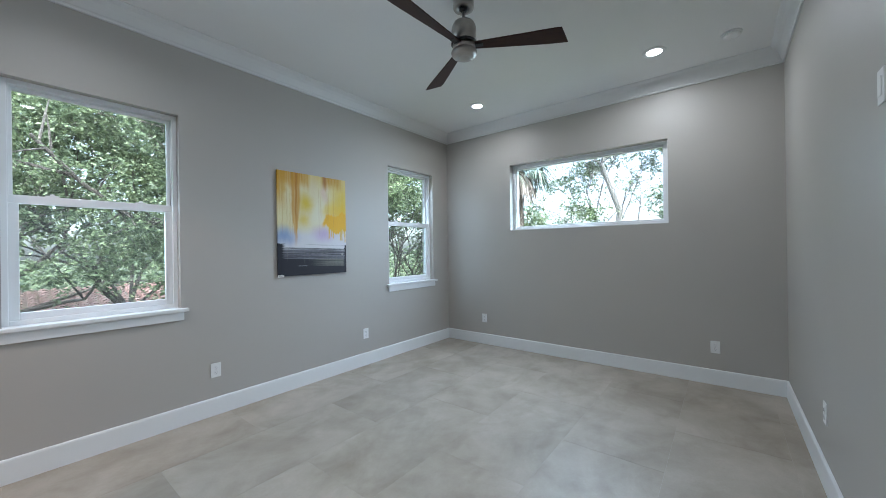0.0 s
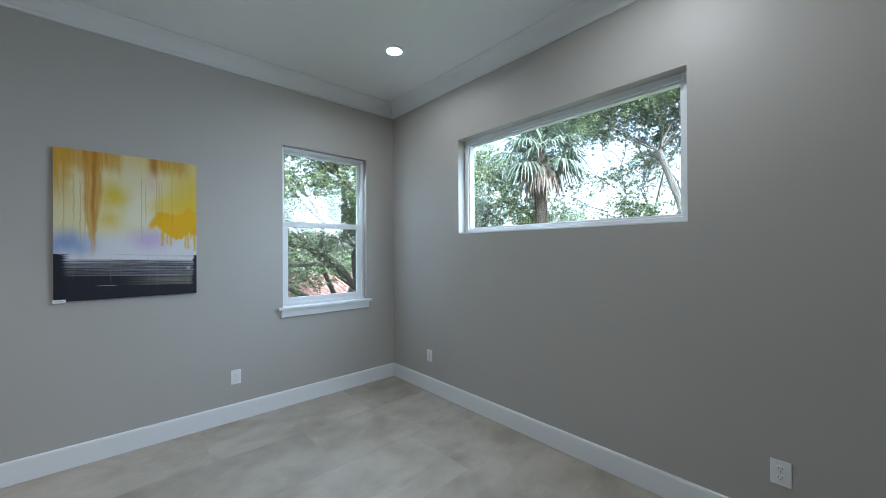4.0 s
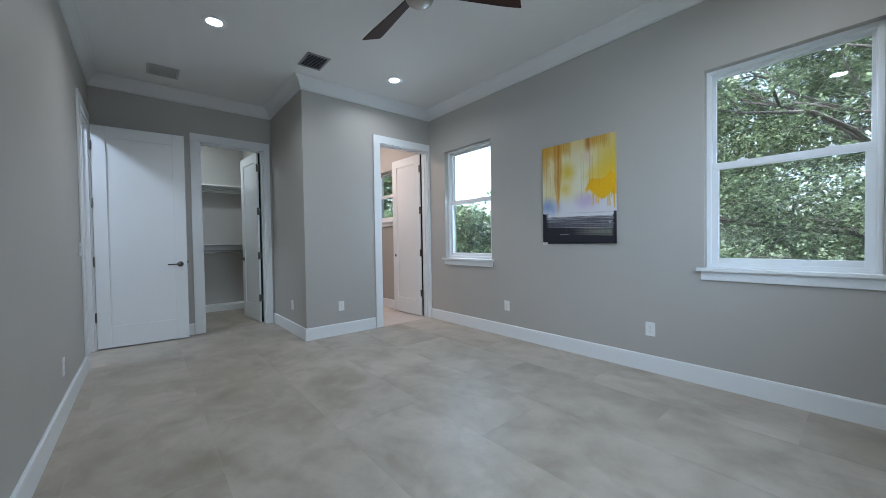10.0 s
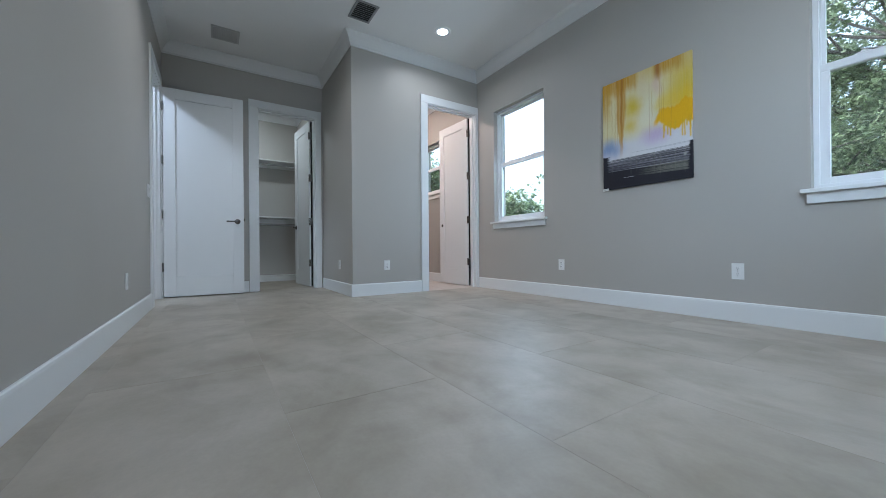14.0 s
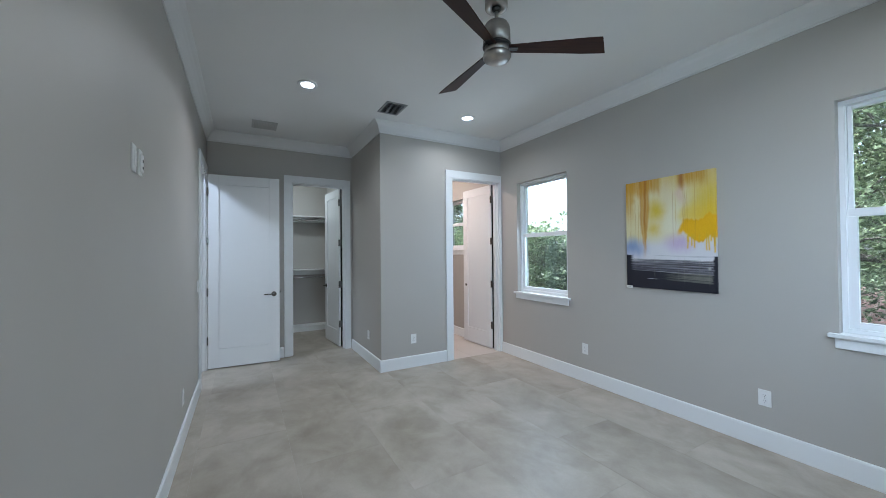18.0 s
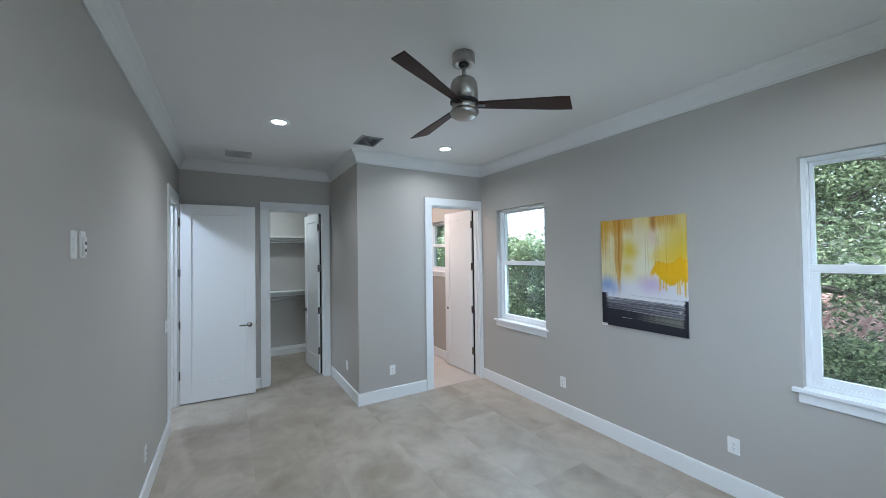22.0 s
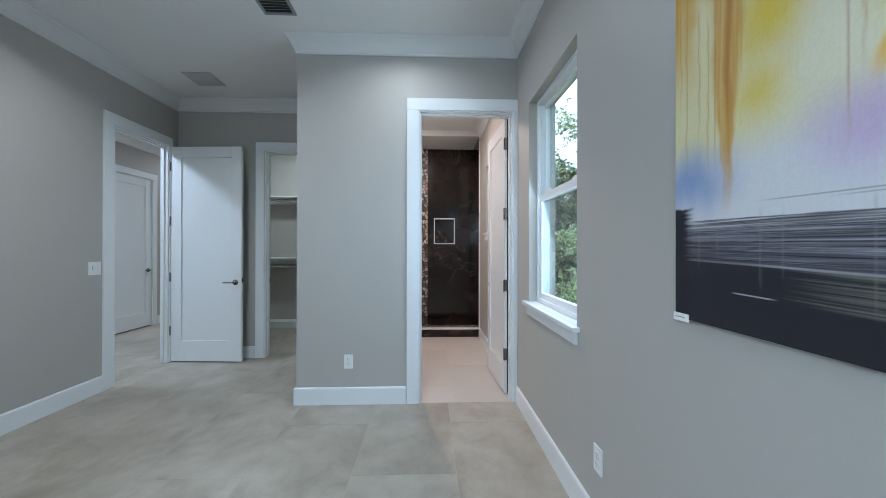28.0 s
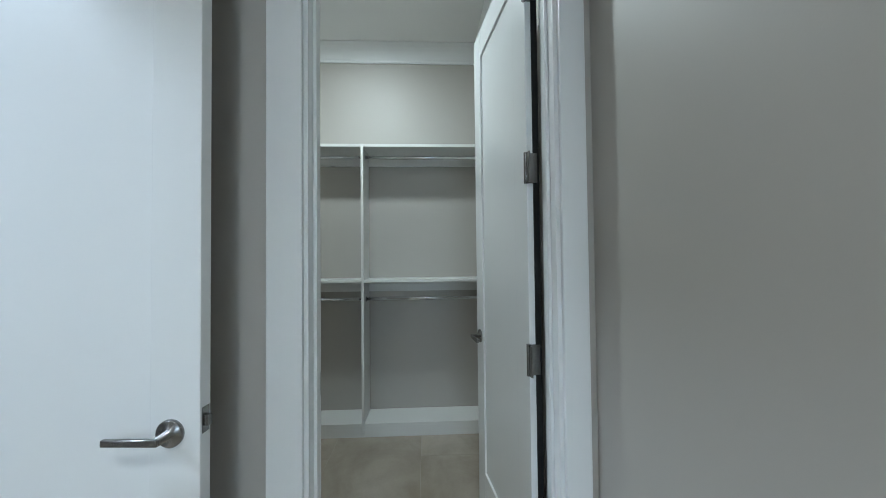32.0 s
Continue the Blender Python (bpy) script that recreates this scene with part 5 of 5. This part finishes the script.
far = new("far_woods", leaf_mesh("far_woods", leaves(cen, (1.5, 1.5, 1.1), 90000, 0.32, 9), OAKLEAF))
tagged(far, "distant belt of broadleaf trees", "woods", kind="stuff")


def frond_mesh(r, az, tilt, stem, size, dead=False):
    """A fan leaf: a stalk at that bearing and rise, with long folded segments that hang down at their tips."""
    bm = bmesh.new()
    out = Vector((math.cos(az), math.sin(az), 0))
    d = (out * math.cos(tilt) + Vector((0, 0, math.sin(tilt)))).normalized()
    hub = d * stem - Vector((0, 0, 0.10 * stem))
    tube([(0, 0, 0), d * stem * 0.5, hub], [0.020, 0.015, 0.011], 4, bm)
    side = Vector((-math.sin(az), math.cos(az), 0))
    roll = r.uniform(-0.5, 0.5)
    nrm = d.cross(side)
    side = (side * math.cos(roll) + nrm * math.sin(roll)).normalized()
    k = 26
    for i in range(k):
        a = radians(-105 + 210 * i / (k - 1) + r.uniform(-3, 3))
        ln = size * (1.0 - 0.22 * abs(a) / 1.8) * r.uniform(0.88, 1.1)
        e = (d * math.cos(a) + side * math.sin(a)).normalized()
        sag = (0.38 + 0.30 * (1 - math.sin(tilt)) if not dead else 0.9) * r.uniform(0.7, 1.3)
        w = e.cross(Vector((r.uniform(-0.3, 0.3), r.uniform(-0.3, 0.3), 1))).normalized()
        pts = [hub + e * ln * s - Vector((0, 0, sag * ln * s ** 3.2)) for s in (0.0, 0.5, 0.78, 1.0)]
        wid = (0.006, 0.022, 0.014, 0.002)
        rows = [(bm.verts.new(p - w * h), bm.verts.new(p + w * h)) for p, h in zip(pts, wid)]
        for p, q in zip(rows, rows[1:]):
            bm.faces.new((p[0], p[1], q[1], q[0]))
    return bm


def palm(x, y, top, seed):
    p = root("palm_tree", pose(x, y, GZ - 0.05), "cabbage palm with a skirt of dead fronds", "palm")
    r = random.Random(seed)
    hgt = top - GZ
    pts = [(0.10 * math.sin(s * 2.0), 0.06 * s, hgt * s) for s in (0, 0.2, 0.4, 0.6, 0.8, 0.92, 1.0)]
    part("trunk", tube(pts, [0.22, 0.17, 0.15, 0.14, 0.15, 0.18, 0.11], 14), PALMBARK, p, "fibrous palm trunk")
    head = Vector(pts[-1])
    for k in range(32):
        f = k / 31
        tilt = max(-35, min(82, 80 - 104 * f + r.uniform(-16, 16)))
        ob = part("frond", frond_mesh(r, radians(137.5 * k + r.uniform(-20, 20)), radians(tilt), r.uniform(0.40, 0.72), r.uniform(0.52, 0.70)), PALMLEAF, p)
        ob.location = head - Vector((0, 0, 0.3 * f))
    for k in range(13):
        ob = part("dead_frond", frond_mesh(r, radians(137.5 * k + 40), radians(-30 - r.uniform(0, 28)), r.uniform(0.26, 0.38), r.uniform(0.36, 0.52), True), DEADPALM, p, "brown dead frond")
        ob.location = head - Vector((0, 0, 0.32))
    return p


palm(6.3, 5.0, 4.0, 2)

# neighbour's house with a faded red tile roof
house = root("house", pose(3.0, 21.5, GZ), "neighbouring house with a faded red tile roof", "house")
part("wall", box(-7, -3.2, 0, 7, 3.2, 2.05), STUCCO, house, "pale stucco wall")
for s in (-1, 1):
    bm = bmesh.new()
    rows, cols = 16, 48
    for j in range(rows):
        for i in range(cols):
            x0 = -7.5 + 15.0 * i / cols
            f0, f1 = j / rows, (j + 1.15) / rows
            ya, yb = s * 3.9 * (1 - f0), s * 3.9 * (1 - min(f1, 1.0))
            za, zb = 1.95 + 1.2 * f0, 1.95 + 1.2 * min(f1, 1.0)
            wv = [bm.verts.new((x0 + q * 15.0 / cols, yy, zz + (0.07 if q in (0.25, 0.75) else 0.10 if q == 0.5 else 0.0) + (0.04 if e == 0 else 0)))
                  for e, (yy, zz) in enumerate(((ya, za), (yb, zb))) for q in (0, 0.25, 0.5, 0.75, 1.0)]
            for q in range(4):
                bm.faces.new((wv[q], wv[q + 1], wv[5 + q + 1], wv[5 + q]))
    part("roof", bm, ROOF, house, "faded red barrel tile roof slope")
for x in (-4.5, -1.5, 1.5, 4.5):
    wf = part("window", box(x - 0.5, -3.25, 0.8, x + 0.5, -3.19, 1.8, 0.01), TRIM, house, "white framed window")
    part("pane", box(x - 0.44, -3.27, 0.86, x + 0.44, -3.255, 1.74), DARK, wf, "dark window glass")

# ---------------------------------------------------------------- floors
slab("floor", [(CX, S, JX, JY), (JX, S, E, N), (CX - 0.12, CLOSET[0], CX, CLOSET[1]), (-6.615, S, CX - 0.12, JY), (ENTRY[0], S - 0.073, ENTRY[1], S)], -0.1, -0.0008, GROUT, "large concrete-look porcelain tile floor", "floor")
slab("floor_hall", [(-11.5, HY, -2.5, S - 0.073), (-5.53, -3.5, -2.5, HY)], -0.1, -0.0008, GROUT, "large concrete-look porcelain tile hall floor", "floor")
slab("floor_bath", [(-5.78, JY + 0.12, JX - 0.12, N), (JX - 0.12, BATH[0], JX, BATH[1])], -0.1, -0.0008, BATHGROUT, "pale porcelain tile bathroom floor", "floor")


def lay_tiles(parent, zones, tw, th, ox, oy, mat, stagger=0.5, gap=0.0008):
    xa, xb = min(z[0] for z in zones), max(z[2] for z in zones)
    ya, yb = min(z[1] for z in zones), max(z[3] for z in zones)
    for k in range(math.floor((ya - oy) / th), math.ceil((yb - oy) / th)):
        shift = (k % 2) * stagger * tw
        for i in range(math.floor((xa - ox - shift) / tw), math.ceil((xb - ox - shift) / tw)):
            x0, y0 = ox + shift + i * tw, oy + k * th
            r = (x0 + gap, y0 + gap, x0 + tw - gap, y0 + th - gap)
            bm = bmesh.new()
            cx, cy = x0 + tw / 2, y0 + th / 2
            for z in zones:
                a, b, c, d = max(r[0], z[0]), max(r[1], z[1]), min(r[2], z[2]), min(r[3], z[3])
                if c - a > 0.004 and d - b > 0.004:
                    box(a - cx, b - cy, -0.009, c - cx, d - cy, 0.0, bm=bm)
            if bm.faces:
                ob = part("tile", bm, mat, parent)
                ob.location = (cx, cy, 0)
            else:
                bm.free()


lay_tiles(bpy.data.objects["floor"], [(CX, S, JX, JY), (JX, S, E, N), (CX - 0.12, CLOSET[0], CX, CLOSET[1]), (-6.615, S, CX - 0.12, JY), (ENTRY[0], S - 0.073, ENTRY[1], S)], 1.2, 0.6, -3.085, 3.04, TILE)
lay_tiles(bpy.data.objects["floor_hall"], [(-11.5, HY, -2.5, S - 0.073), (-5.53, -3.5, -2.5, HY)], 1.2, 0.6, -3.085, 3.04, TILE)
lay_tiles(bpy.data.objects["floor_bath"], [(-5.78, JY + 0.12, JX - 0.12, N), (JX - 0.12, BATH[0], JX, BATH[1])], 1.2, 0.6, -3.2, 3.1, BATHTILE)
